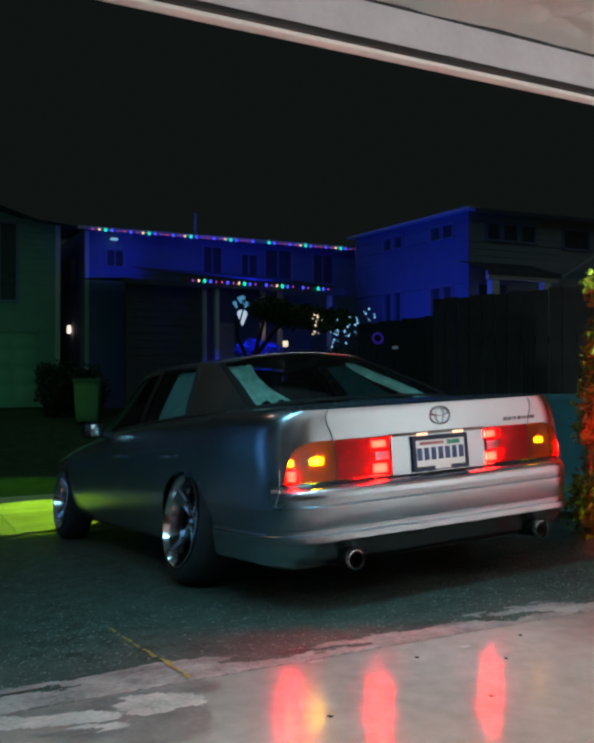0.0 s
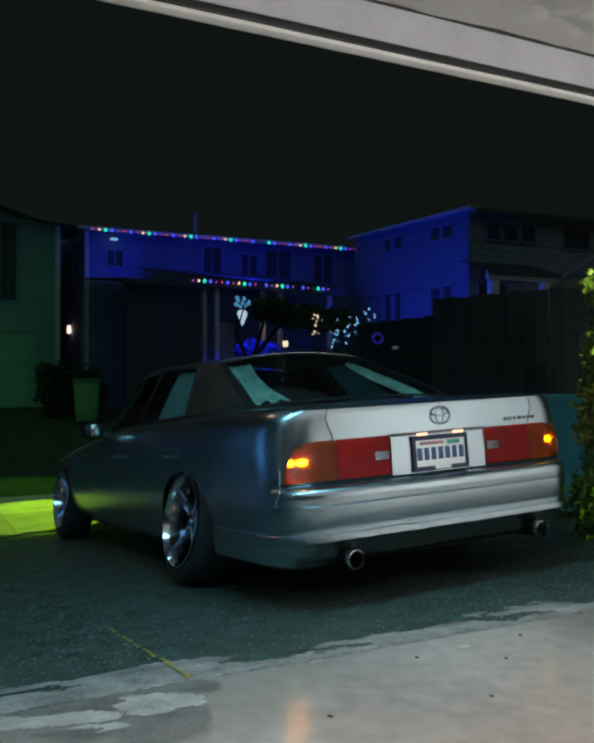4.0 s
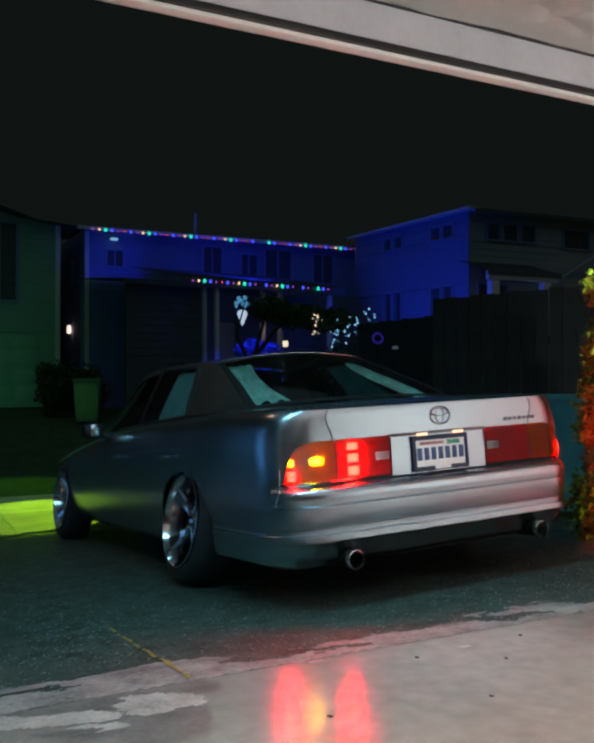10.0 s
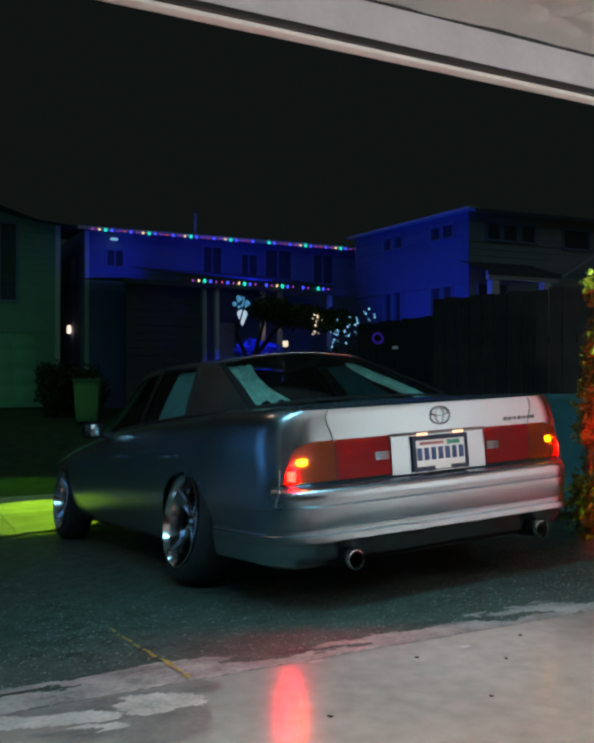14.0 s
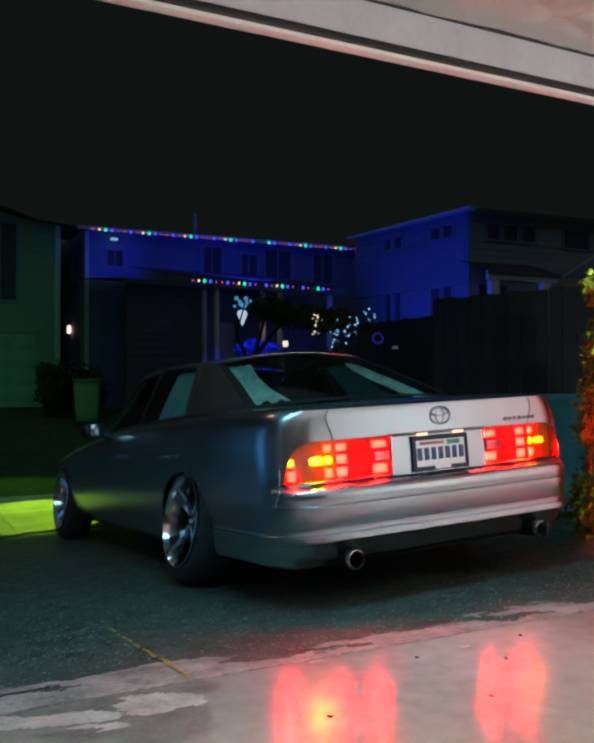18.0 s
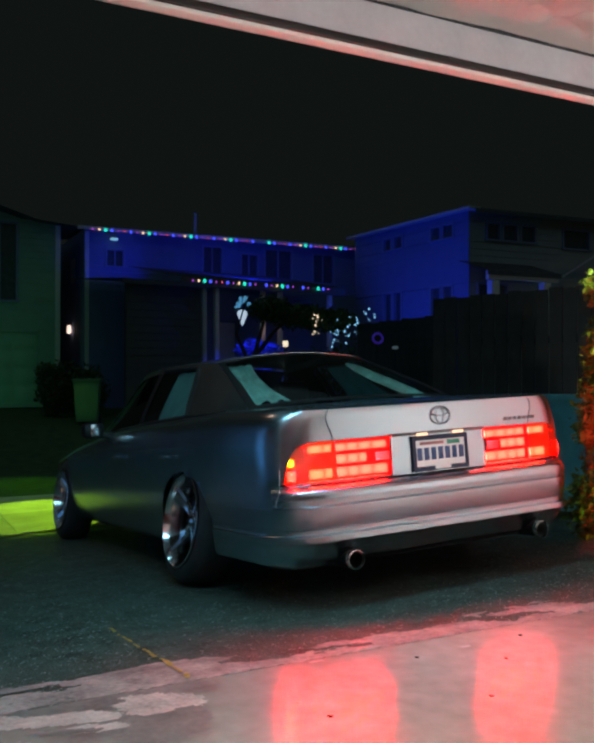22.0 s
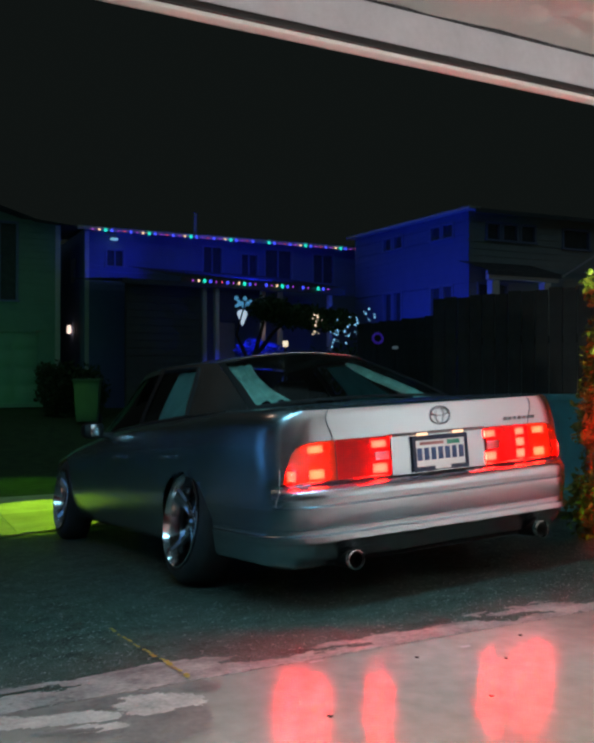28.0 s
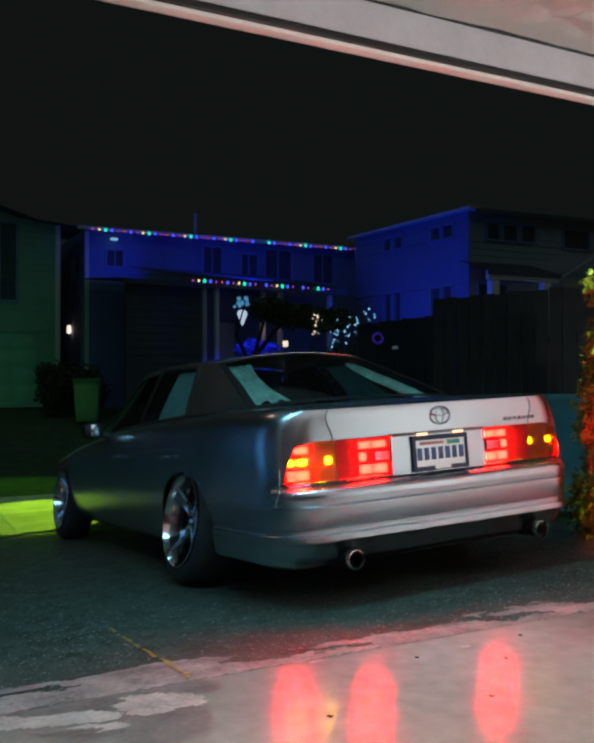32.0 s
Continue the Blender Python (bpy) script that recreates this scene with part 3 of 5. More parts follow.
def body_panels():
    """The body shell in panels: one mesh each for the doors, the trunk lid and the rest."""
    pts = [[skin_point(k, v, z, w, yb) for k, v in columns] for z, w, yb in LEVELS]
    inner = [[inside_arch(p) is not None for p in row] for row in pts]
    for row in pts:
        for i, p in enumerate(row):
            c = inside_arch(p)
            if c is not None:
                row[i] = push_to_arch(p, c)
    # the deck: rings that shrink to the spine
    ring = pts[-1]
    for k in (0.97, 0.85, 0.6, 0.3, 0.0):
        row = []
        for p in ring:
            yc = max(-0.7, min(3.0, p.y))
            q = Vector((p.x * k, yc + (p.y - yc) * k, 0))
            q.z = lerp_table(ZTOP, q.y) + (0.012 if q.y < 0 else 0.03) * (1 - k * k)
            row.append(q)
        pts.append(row)
        inner.append([False] * len(row))
    groups = {}
    lz = [r[0] for r in LEVELS] + [0.905] * 5
    for j in range(len(pts) - 1):
        for i in range(len(columns) - 1):
            if all((inner[j][i], inner[j][i + 1], inner[j + 1][i], inner[j + 1][i + 1])):
                continue
            k, v = columns[i]
            v2 = columns[i + 1][1] if columns[i + 1][0] == k else v
            vm = (v + v2) / 2
            zm = (lz[j] + lz[j + 1]) / 2
            key = "body"
            if k == "rear" and zm > 0.555 and (vm < 0.868):
                key = "trunk_lid"
            if k == "side" and 0.21 < zm < 0.9 and DOOR_Y[0] < vm < DOOR_Y[1]:
                key = "rear_door"
            if k == "side" and 0.21 < zm < 0.9 and DOOR_Y[1] < vm < DOOR_Y[2]:
                key = "front_door"
            # seam between the lid and the wings
            if k == "rear" and 0.868 < vm < 0.877 and zm > 0.738:
                continue
            # the lamp's opening
            if 0.561 < zm < 0.737 and ((k == "rear" and vm > 0.408) or (k == "corner" and vm < CUT)):
                continue
            groups.setdefault(key, []).append((j, i))
    return pts, groups


body_pts, body_groups = body_panels()


def panel_mesh(key, mirror):
    bm = bmesh.new()
    made = {}

    def vert(j, i):
        if (j, i) not in made:
            p = body_pts[j][i]
            made[j, i] = bm.verts.new((-p.x if mirror else p.x, p.y, p.z))
        return made[j, i]
    for j, i in body_groups[key]:
        q = [vert(j, i), vert(j, i + 1), vert(j + 1, i + 1), vert(j + 1, i)]
        if len(set(q)) == 4:
            bm.faces.new(q[::-1] if not mirror else q)
    return bm


def joined(*bms):
    base = bms[0]
    for other in bms[1:]:
        me = bpy.data.meshes.new("tmp")
        other.to_mesh(me)
        other.free()
        base.from_mesh(me)
        bpy.data.meshes.remove(me)
    bmesh.ops.remove_doubles(base, verts=base.verts, dist=0.0004)
    return base


def rimmed(bm, depth=0.018):
    """Folds the open edges of a panel inwards, so that it has thickness at its seams."""
    bm.normal_update()
    edges = [e for e in bm.edges if len(e.link_faces) == 1]
    normals = {v: v.normal.copy() for e in edges for v in e.verts}
    r = bmesh.ops.extrude_edge_only(bm, edges=edges)
    for v in [g for g in r["geom"] if isinstance(g, bmesh.types.BMVert)]:
        n = min(normals, key=lambda o: (o.co - v.co).length_squared)
        v.co -= normals[n] * depth
    return bm


part("body", rimmed(joined(panel_mesh("body", False), panel_mesh("body", True)), 0.02), PAINT, car)
part("trunk_lid", rimmed(joined(panel_mesh("trunk_lid", False), panel_mesh("trunk_lid", True)), 0.02), PAINT, car, "silver trunk lid with an oval badge")
car_doors = []
for key in ("rear_door", "front_door"):
    for mirror in (False, True):
        car_doors.append((key, mirror, part(key, panel_mesh(key, mirror), PAINT, car)))


def ring_part(name, table, cols, material, parent, label="", rim=True, rx=RX):
    rows = []
    for z, w, yb in table:
        left = []
        for k, v in cols:
            x, y = plan_point(k, v, w, yb, rx)
            left.append(Vector((x, y, z)))
        for i, p in enumerate(left):
            c = inside_arch(p)
            if c is not None:
                left[i] = push_to_arch(p, c)
        right = [Vector((-p.x, p.y, p.z)) for p in left]
        rows.append(right[:0:-1] + left)
    bm = grid(rows, flip=True)
    bmesh.ops.recalc_face_normals(bm, faces=bm.faces)
    if rim:
        rimmed(bm, 0.03)
    return part(name, bm, material, parent, label)


bump_cols = [("rear", v) for v in (0.0, 0.25, 0.5, 0.75, 1.0)] + [("corner", v) for v in spaced(0.06, 1.0, 12)]
rear_bumper = ring_part("rear_bumper", [r for r in BUMPER if r[0] < 0.46], bump_cols + [("side", v) for v in spaced(-0.86, -0.44, 12)], PAINT, car, "silver rear bumper with a raised lower moulding", rx=BUMPER_RX)
ring_part("upper_cover", [r for r in BUMPER if r[0] > 0.461], bump_cols[:14], PAINT, rear_bumper, rx=BUMPER_RX)
# highlight modelled as a white tube where the bumper cover meets the wing
EDGE_GLINT = [("body", 0.50, 0.625), ("body", 0.50, 0.585), ("body", 0.505, 0.556), ("cover", 0.55, 0.542), ("cover", 0.575, 0.530), ("cover", 0.61, 0.505), ("cover", 0.63, 0.485), ("cover", 0.635, 0.466)]
for sx in (-1, 1):
    pts = []
    for kind, v, z in EDGE_GLINT:
        w, yb = level_at(z, LEVELS if kind == "body" else BUMPER)
        x, y = plan_point("corner", v, w, yb, RX if kind == "body" else BUMPER_RX, SQUARE if kind == "body" else 1.0)
        pts.append((-sx * (x - 0.0015), y - 0.0015, z))
    part("edge_glint", tube(pts, 0.0025, 6), TRIM, car, "thin white highlight painted along the panel edge")
part("underbody", box(-0.68, 0.68, -0.9, 3.3, 0.15, 0.24, 0.02), BLACK, car, "black underbody")
part("inner_panel", box(-0.58, 0.58, -1.03, -0.98, 0.18, 0.84), BLACK, car)

# wheel wells
for sx in (-1, 1):
    for yc in (0.0, 2.85):
        rows = []
        for k in range(17):
            a = math.pi * k / 16
            rows.append([(sx * x, yc + (0.47 if yc == 0.0 and k > 8 else 0.385) * math.cos(a), 0.28 + 0.385 * math.sin(a)) for x in (0.5, 0.6, 0.7, 0.83)])
        part("wheel_liner", grid(rows), BLACK, car)


# ---- glasshouse ----
def rear_glass_point(u, v):
    """u from -1 to 1 across, v from 0 (roof) to 1 (deck)."""
    hw = 0.50 + 0.15 * v
    x = u * hw
    y = 0.27 - 0.72 * v - 0.06 * (1 - u * u) * (0.4 + 0.6 * v)
    z = 1.205 + 0.046 * (1 - u * u) - (0.300 + 0.025 * (1 - u * u)) * (v * (0.86 + 0.14 * v))
    return Vector((x, y, z))


def roof_point(u, v):
    """v from 0 at the rear glass to 1 at the windscreen."""
    a = rear_glass_point(u, 0)
    hw = 0.50 + 0.06 * math.sin(v * math.pi * 0.6)
    y = a.y + (1.45 - a.y) * v + 0.05 * v * (1 - u * u)
    z = 1.205 + 0.046 * (1 - u * u) + 0.045 * math.sin(v * math.pi * 0.75) - 0.008 * v
    return Vector((u * hw, y, z))


def windscreen_point(u, v):
    a = roof_point(u, 1)
    return Vector((a.x * (1 + 0.25 * v), a.y + 0.62 * v + 0.05 * v * (1 - u * u), a.z - 0.385 * v))


BELT = [(-0.55, 0.905), (0.1, 0.892), (0.8, 0.872), (1.5, 0.845), (2.0, 0.81)]


def rail_point(y):
    """The upper edge of the side windows, at a place along the car."""
    if y < 0.27:
        v = (0.27 - y) / 0.72
        return rear_glass_point(-1, max(0, min(1, v))) + Vector((-0.005, 0, 0))
    if y < 1.45:
        return roof_point(-1, (y - 0.27) / 1.18)
    return windscreen_point(-1, min(1, (y - 1.45) / 0.62))


def side_point(y, h, inset=0.0):
    """h from 0 at the belt to 1 at the roof rail."""
    r = rail_point(y)
    zb = lerp_table(BELT, y)
    xb = -0.755 - 0.02 * smooth((y + 0.5) / 0.8)
    x = xb + (r.x - xb) * (h ** 1.15)
    return Vector((x + inset, y, zb + (r.z - zb) * h))


def uv_skin(fn, us, vs, flip=False, mirror=False):
    rows = [[fn(u, v) for u in us] for v in vs]
    if mirror:
        rows = [[Vector((-p.x, p.y, p.z)) for p in row] for row in rows]
    return grid(rows, flip=flip != mirror)


U = spaced(-1, 1, 16)
roof = uv_skin(roof_point, U, spaced(0, 1, 12), flip=True)
part("roof", rimmed(roof, 0.004), PAINT, car)
part("rear_window", uv_skin(rear_glass_point, [u * 0.955 for u in U], spaced(0.03, 0.97, 10)), GLASS, car, "rear window with swept pale curtains", out_from=(0, 0.5, 0.7))
# frame of the rear glass
frame_rows = []
for t in spaced(0, 1, 60):
    s = t * 4
    if s < 1:
        e = (-1 + 2 * s, 0.0)
    elif s < 2:
        e = (1, s - 1)
    elif s < 3:
        e = (1 - 2 * (s - 2), 1.0)
    else:
        e = (-1, 1 - (s - 3))
    a = rear_glass_point(e[0], e[1]) + Vector((0, -0.002, 0.003))
    b = rear_glass_point(e[0] * 0.93, 0.5 + (e[1] - 0.5) * 0.90) + Vector((0, -0.002, 0.003))
    frame_rows.append([a, b])
part("rear_window_frame", grid(frame_rows), BLACK, car, "black rubber surround")
part("window_moulding", tube([rear_glass_point(u, 0.0) + Vector((0, -0.008, 0.006)) for u in spaced(-1, 1, 20)], 0.003, 6), CHROME, car, "bright moulding over the rear window")
part("windscreen", uv_skin(windscreen_point, U, spaced(0.03, 0.97, 8), flip=True), DARKGLASS, car, out_from=(0, 0.5, 0.7))
H = spaced(0, 1, 8)
for mirror in (False, True):
    # rear pillar, between the rear glass and the rear door's glass
    def pillar(u, v):
        h = v
        y0 = -0.52 + 0.80 * h
        y1 = 0.11 + 0.40 * h
        if y1 < y0 + 0.03:
            y1 = y0 + 0.03
        p = side_point(y0 + (y1 - y0) * u, h)
        if u < 1e-6:
            p = rear_glass_point(-1, 1 - h)
        return p
    part("rear_pillar", uv_skin(pillar, spaced(0, 1, 8), spaced(0.0, 0.985, 12), flip=True, mirror=mirror), PAINT, car, out_from=(0, 0.5, 0.7))
    part("rear_door_glass", uv_skin(lambda u, v: side_point(0.13 + 0.36 * v + (0.81 - 0.29 * v) * u, 0.05 + 0.87 * v, 0.006), spaced(0, 1, 6), H, flip=True, mirror=mirror), GLASS, car, "rear door glass with a drawn curtain", out_from=(0, 0.5, 0.7))
    part("front_door_glass", uv_skin(lambda u, v: side_point(1.01 + 0.06 * v + (0.88 - 0.52 * v * v) * u, 0.05 + 0.87 * v, 0.006), spaced(0, 1, 6), H, flip=True, mirror=mirror), DARKGLASS, car, out_from=(0, 0.5, 0.7))
    loop = [(0.9, 0.03), (0.5, 0.03), (0.16, 0.03)] + [(0.115 + 0.385 * h, h) for h in spaced(0.05, 0.92, 6)] + [(y, 0.93) for y in spaced(0.55, 0.98, 6)]
    part("glass_run", tube([((-q.x if mirror else q.x), q.y, q.z) for q in [side_point(y, h, -0.002) for y, h in loop]], 0.012, 6), BLACK, car, "black window surround")
    part("centre_pillar", uv_skin(lambda u, v: side_point(0.93 + 0.07 * v + 0.08 * u, v), spaced(0, 1, 3), H, flip=True, mirror=mirror), BLACK, car)
    part("front_pillar", uv_skin(lambda u, v: side_point(1.89 - 0.48 * v * v + (0.14 - 0.08 * v) * u, v), spaced(0, 1, 3), H, flip=True, mirror=mirror), PAINT, car, out_from=(0, 0.5, 0.7))
    part("roof_rail", uv_skin(lambda u, v: side_point(0.30 + 1.2 * u, 0.91 + 0.09 * v), spaced(0, 1, 16), spaced(0, 1, 2), flip=True, mirror=mirror), PAINT, car, out_from=(0, 0.5, 0.7))
    part("belt_moulding", tube([((-p.x if mirror else p.x), p.y, p.z) for p in [side_point(y, 0.02, -0.006) for y in spaced(-0.4, 1.9, 24)]], 0.007, 6), BLACK, car)
    part("belt_panel", uv_skin(lambda u, v: side_point(-0.50 + 2.4 * u, 0.05 * v, 0.0) + Vector((-0.03 * (1 - v), 0, -0.02 * (1 - v))), spaced(0, 1, 20), spaced(0, 1, 2), flip=True, mirror=mirror), PAINT, car, out_from=(0, 0.5, 0.7))

# curtains in the rear window, swept aside
CURTAIN_EDGE = [(0.0, 0.53), (0.2, 0.60), (0.4, 0.625), (0.6, 0.612), (0.85, 0.535)]
for sx in (1, -1):
    rows = []
    for j in range(13):
        v = 0.03 + (0.80 if sx > 0 else 0.87) * j / 12 + (0.012 * math.sin(3.0 * j) if j == 12 else 0)
        row = []
        inner_u = lerp_table(CURTAIN_EDGE, v) if sx > 0 else 0.80 - 0.20 * math.sin(math.pi * min(1.0, v * 1.05)) ** 0.8
        outer_u = 0.83 + 0.13 * v if sx > 0 else 0.96
        for i in range(15):
            t = i / 14
            u = outer_u + (inner_u - outer_u) * t
            p = rear_glass_point(-u, v) + Vector((0, 0.04, -0.035)) + Vector((0, 0.010 * math.sin(t * 21 + v * 2.0), 0.006 * math.sin(t * 17)))
            if j == 12:
                p.z += 0.008 * math.sin(t * 19)
            row.append(Vector((p.x * sx, p.y, p.z)))
        rows.append(row)
    part("rear_curtain", grid(rows, flip=sx < 0), CURTAIN, car, "pale pleated curtain swept aside")
    rows = []
    for j in range(9):
        v = 0.06 + 0.80 * j / 8
        row = []
        for i in range(9):
            t = i / 8
            y = 0.15 + 0.38 * v + (0.57 - 0.30 * v) * t
            p = side_point(y, v, 0.035 + 0.006 * math.sin(t * 16))
            row.append(Vector((p.x * sx, p.y, p.z)))
        rows.append(row)
    part("side_curtain", grid(rows, flip=sx > 0), SIDECURTAIN, car, "teal curtain drawn in the rear door window")

# seats and shelf seen dimly through the glass
part("parcel_shelf", box(-0.62, 0.62, -0.42, 0.05, 0.84, 0.87, 0.01), BLACK, car)
part("rear_bench", box(-0.62, 0.62, 0.02, 0.2, 0.45, 0.92, 0.05), BLACK, car)
for x in (-0.38, 0.38):
    part("front_seat", box(x - 0.24, x + 0.24, 0.95, 1.12, 0.4, 0.96, 0.06), BLACK, car)
    part("headrest", box(x - 0.13, x + 0.13, 0.97, 1.07, 0.97, 1.12, 0.04), BLACK, car)

# ---- tail lamps ----


def lamp_frame(x, z, inset):
    """Pose on the rear skin at a distance from the middle, for the left half; its y axis points into the car."""
    w, yb = level_at(z)
    edge = w * taper(-0.9) - RX
    if x <= edge:
        p = skin_point("rear", x / edge, z, w, yb)
        n = Vector((-0.02, -1, 0)).normalized()
    else:
        a = math.asin(min(1.0, (x - edge) / RX) ** (1 / SQUARE))
        p = skin_point("corner", a / (math.pi / 2), z, w, yb)
        k = 2 - SQUARE
        n = Vector((-math.sin(a) ** k / RX, -max(0.0, math.cos(a)) ** k / (-(yb + 0.9)), 0)).normalized()
    p.z = z
    zz = Vector((0, 0, 1))
    yy = -n
    xx = yy.cross(zz).normalized()
    m = Matrix((xx, yy, zz)).transposed().to_4x4()
    m.translation = p - n * inset
    return m


COLUMNS = {"A": (0.760, 0.795), "B": (0.693, 0.760), "C": (0.614, 0.693), "D": (0.574, 0.614), "E": (0.497, 0.556), "F": (0.437, 0.497), "G": (0.366, 0.437), "H": (0.285, 0.366)}
LAMP_END = [(0.56, 0.807), (0.63, 0.793), (0.69, 0.770), (0.717, 0.747), (0.730, 0.710), (0.738, 0.675)]
ROWS = {"top": (0.684, 0.720), "mid": (0.628, 0.671), "low": (0.570, 0.615)}
cells = []


def lamp_skin(x0, x1, z0, z1, inset, sx, nx=24, nz=6):
    rows = []
    for j in range(nz + 1):
        z = z0 + (z1 - z0) * j / nz
        row = []
        a, b = (f(z) if callable(f) else f for f in (x0, x1))
        for i in range(nx + 1):
            p = lamp_frame(a + (b - a) * i / nx, z, inset).translation
            row.append(Vector((p.x if sx < 0 else -p.x, p.y, p.z)))
        rows.append(row)
    bm = grid(rows, flip=sx < 0)
    return bm


def turned(m, sx):
    """The pose, or its mirror on the right half."""
    if sx < 0:
        return m
    p = m.translation
    rot = m.to_3x3()
    xx, yy, zz = rot.col[0].copy(), rot.col[1].copy(), rot.col[2].copy()
    yy.x = -yy.x
    xx = yy.cross(zz).normalized()
    out = Matrix((xx, yy, zz)).transposed().to_4x4()
    out.translation = (-p.x, p.y, p.z)
    return out


def cell_mesh(w, h, material):
    bm = bmesh.new()
    add_box(bm, -w / 2, w / 2, -0.0012, 0.0012, -h / 2, h / 2)
    bm.normal_update()
    for f in bm.faces:
        f.material_index = 1 if f.normal.y < -0.9 else 0
    me = bpy.data.meshes.new("led_cell")
    bm.to_mesh(me)
    bm.free()
    me.materials.append(CELLBACK)
    me.materials.append(material)
    return me


cell_meshes = {}
for name, (a, b) in COLUMNS.items():
    for row, (c, d) in ROWS.items():
        amber = row == "mid" and name in "ABCD"
        if (name == "A" and row == "top") or (name == "H" and row == "mid"):
            continue
        wide = (b - a) * 0.995
        if name == "G" and row == "mid":
            wide *= 0.6
        cell_meshes[name, row] = (cell_mesh(wide, (d - c) * 0.96, (AMBERDIM if name in "AB" else AMBERCELL) if amber else SIDECELL if name == "A" else REDCELL), amber)

for sx in (-1, 1):
    cut = lambda z: level_at(z)[0] * taper(-0.9) - RX + RX * math.sin(CUT * math.pi / 2) ** SQUARE
    end = lambda z: lerp_table(LAMP_END, z)
    part("lamp_surround", lamp_skin(lambda z: end(z) + 0.002, cut, 0.560, 0.738, 0.0, sx, 10, 14), PAINT, car, out_from=(0, 0, 0.6))
    back = lamp_skin(0.279, 0.815, 0.560, 0.737, 0.075, sx)
    lampbody = part("tail_lamp", rimmed(back, -0.074), HOUSING, car, "tail lamp with red and amber cells that light in turn")
    part("inner_lens", lamp_skin(0.280, 0.562, 0.5605, 0.7375, -0.003, sx), REDLENS, lampbody, "ribbed red lens", out_from=(0, 0, 0.65))
    part("outer_lens", lamp_skin(0.568, lambda z: end(z) + 0.001, 0.5605, 0.7375, -0.003, sx, 24, 16), AMBERLENS, lampbody, "ribbed amber and red lens", out_from=(0, 0, 0.65))
    part("divider", lamp_skin(0.560, 0.570, 0.560, 0.738, 0.002, sx, 2, 2), BLACK, lampbody)
    rv = bmesh.new()
    for k in range(4):
        add_box(rv, -0.036, 0.036, -0.002, 0.002, -0.016 + k * 0.0095, -0.0105 + k * 0.0095)
    part("reversing_lens", rv, PLATEWHITE, lampbody, "pale ribbed reversing lens", pose_m=turned(lamp_frame(0.325, 0.648, -0.0035), sx))
    for (name, row), (me, amber) in cell_meshes.items():
        a, b = COLUMNS[name]
        c, d = ROWS[row]
        x = (a + b) / 2
        if name == "G" and row == "mid":
            x = b - (b - a) * 0.3
        m = turned(lamp_frame(x, (c + d) / 2, 0.036), sx)
        if sx > 0 and name == "A":
            m = turned(lamp_frame(0.774, (c + d) / 2, 0.030), sx) @ pose(0, 0, 0, 0, 0, 30)
        hw, hh = max(v.co.x for v in me.vertices) + 0.0015, max(v.co.z for v in me.vertices) + 0.0012
        ring = [(-hw, -hh), (hw, -hh), (hw, hh), (-hw, hh)]
        bm = grid([[(p, y, q) for p, q in ring] for y in (-0.010, 0.034)], True)
        bm.faces.new([bm.verts.new((p, 0.033, q)) for p, q in ring])
        part("cell_sleeve", bm, HOUSING, lampbody, smooth=False, pose_m=m)
        if sx > 0 and name == "A" and not amber:
            me = cell_mesh(0.016, (d - c) * 0.96, MARKER)
        if sx > 0 and amber:
            me = cell_mesh((b - a) * 0.995, (d - c) * 0.96, AMBERDIM)
        ob = new("led_cell", me)
        ob.parent = lampbody
        ob.matrix_basis = m
        cells.append((ob, m, name, row, amber, sx))

# ---- wheels ----


def wheel_mesh_parts(parent, m, sx):
    w = part("wheel", lathe([(0.0, 0.245), (-0.012, 0.25), (-0.016, 0.243), (0.02, 0.232), (0.09, 0.222), (0.2, 0.215), (0.22, 0.245)], 40), CHROME, parent, "wide polished alloy wheel", pose_m=m)
    part("tyre", lathe([(0.005, 0.247), (-0.006, 0.262), (0.002, 0.296), (0.026, 0.322), (0.05, 0.330), (0.17, 0.330), (0.195, 0.322), (0.205, 0.290), (0.19, 0.245)], 48), RUBBER, w, "stretched low-profile tyre")
    part("brake_disc", lathe([(0.10, 0.05), (0.10, 0.165), (0.115, 0.165)], 32), DARKMETAL, w)
    for k in range(5):
        a = 2 * math.pi * k / 5 + 0.3
        bm = bmesh.new()
        rows = []
        for t in spaced(0, 1, 6):
            r = 0.035 + 0.195 * t
            hw = 0.034 - 0.008 * math.sin(t * math.pi) + 0.012 * t
            x = 0.062 - 0.045 * t + 0.02 * math.sin(t * math.pi)
            rows.append([(x + 0.03, -hw, r), (x + 0.004, -hw, r), (x - 0.004, -hw * 0.55, r), (x, 0, r), (x - 0.004, hw * 0.55, r), (x + 0.004, hw, r), (x + 0.03, hw, r)])
        grid(rows, bm=bm)
        bmesh.ops.transform(bm, matrix=Matrix.Rotation(a, 4, "X"), verts=bm.verts)
        part("spoke", bm, CHROME, w)
        bm = lathe([(0.05, 0.0), (0.05, 0.008), (0.07, 0.009)], 8)
        bmesh.ops.transform(bm, matrix=Matrix.Rotation(a + 0.63, 4, "X") @ Matrix.Translation((0, 0, 0.055)), verts=bm.verts)
        part("wheel_nut", bm, DARKMETAL, w)
    part("hub_cap", lathe([(0.042, 0.0), (0.043, 0.02), (0.05, 0.033), (0.09, 0.036)], 20), CHROME, w)
    return w


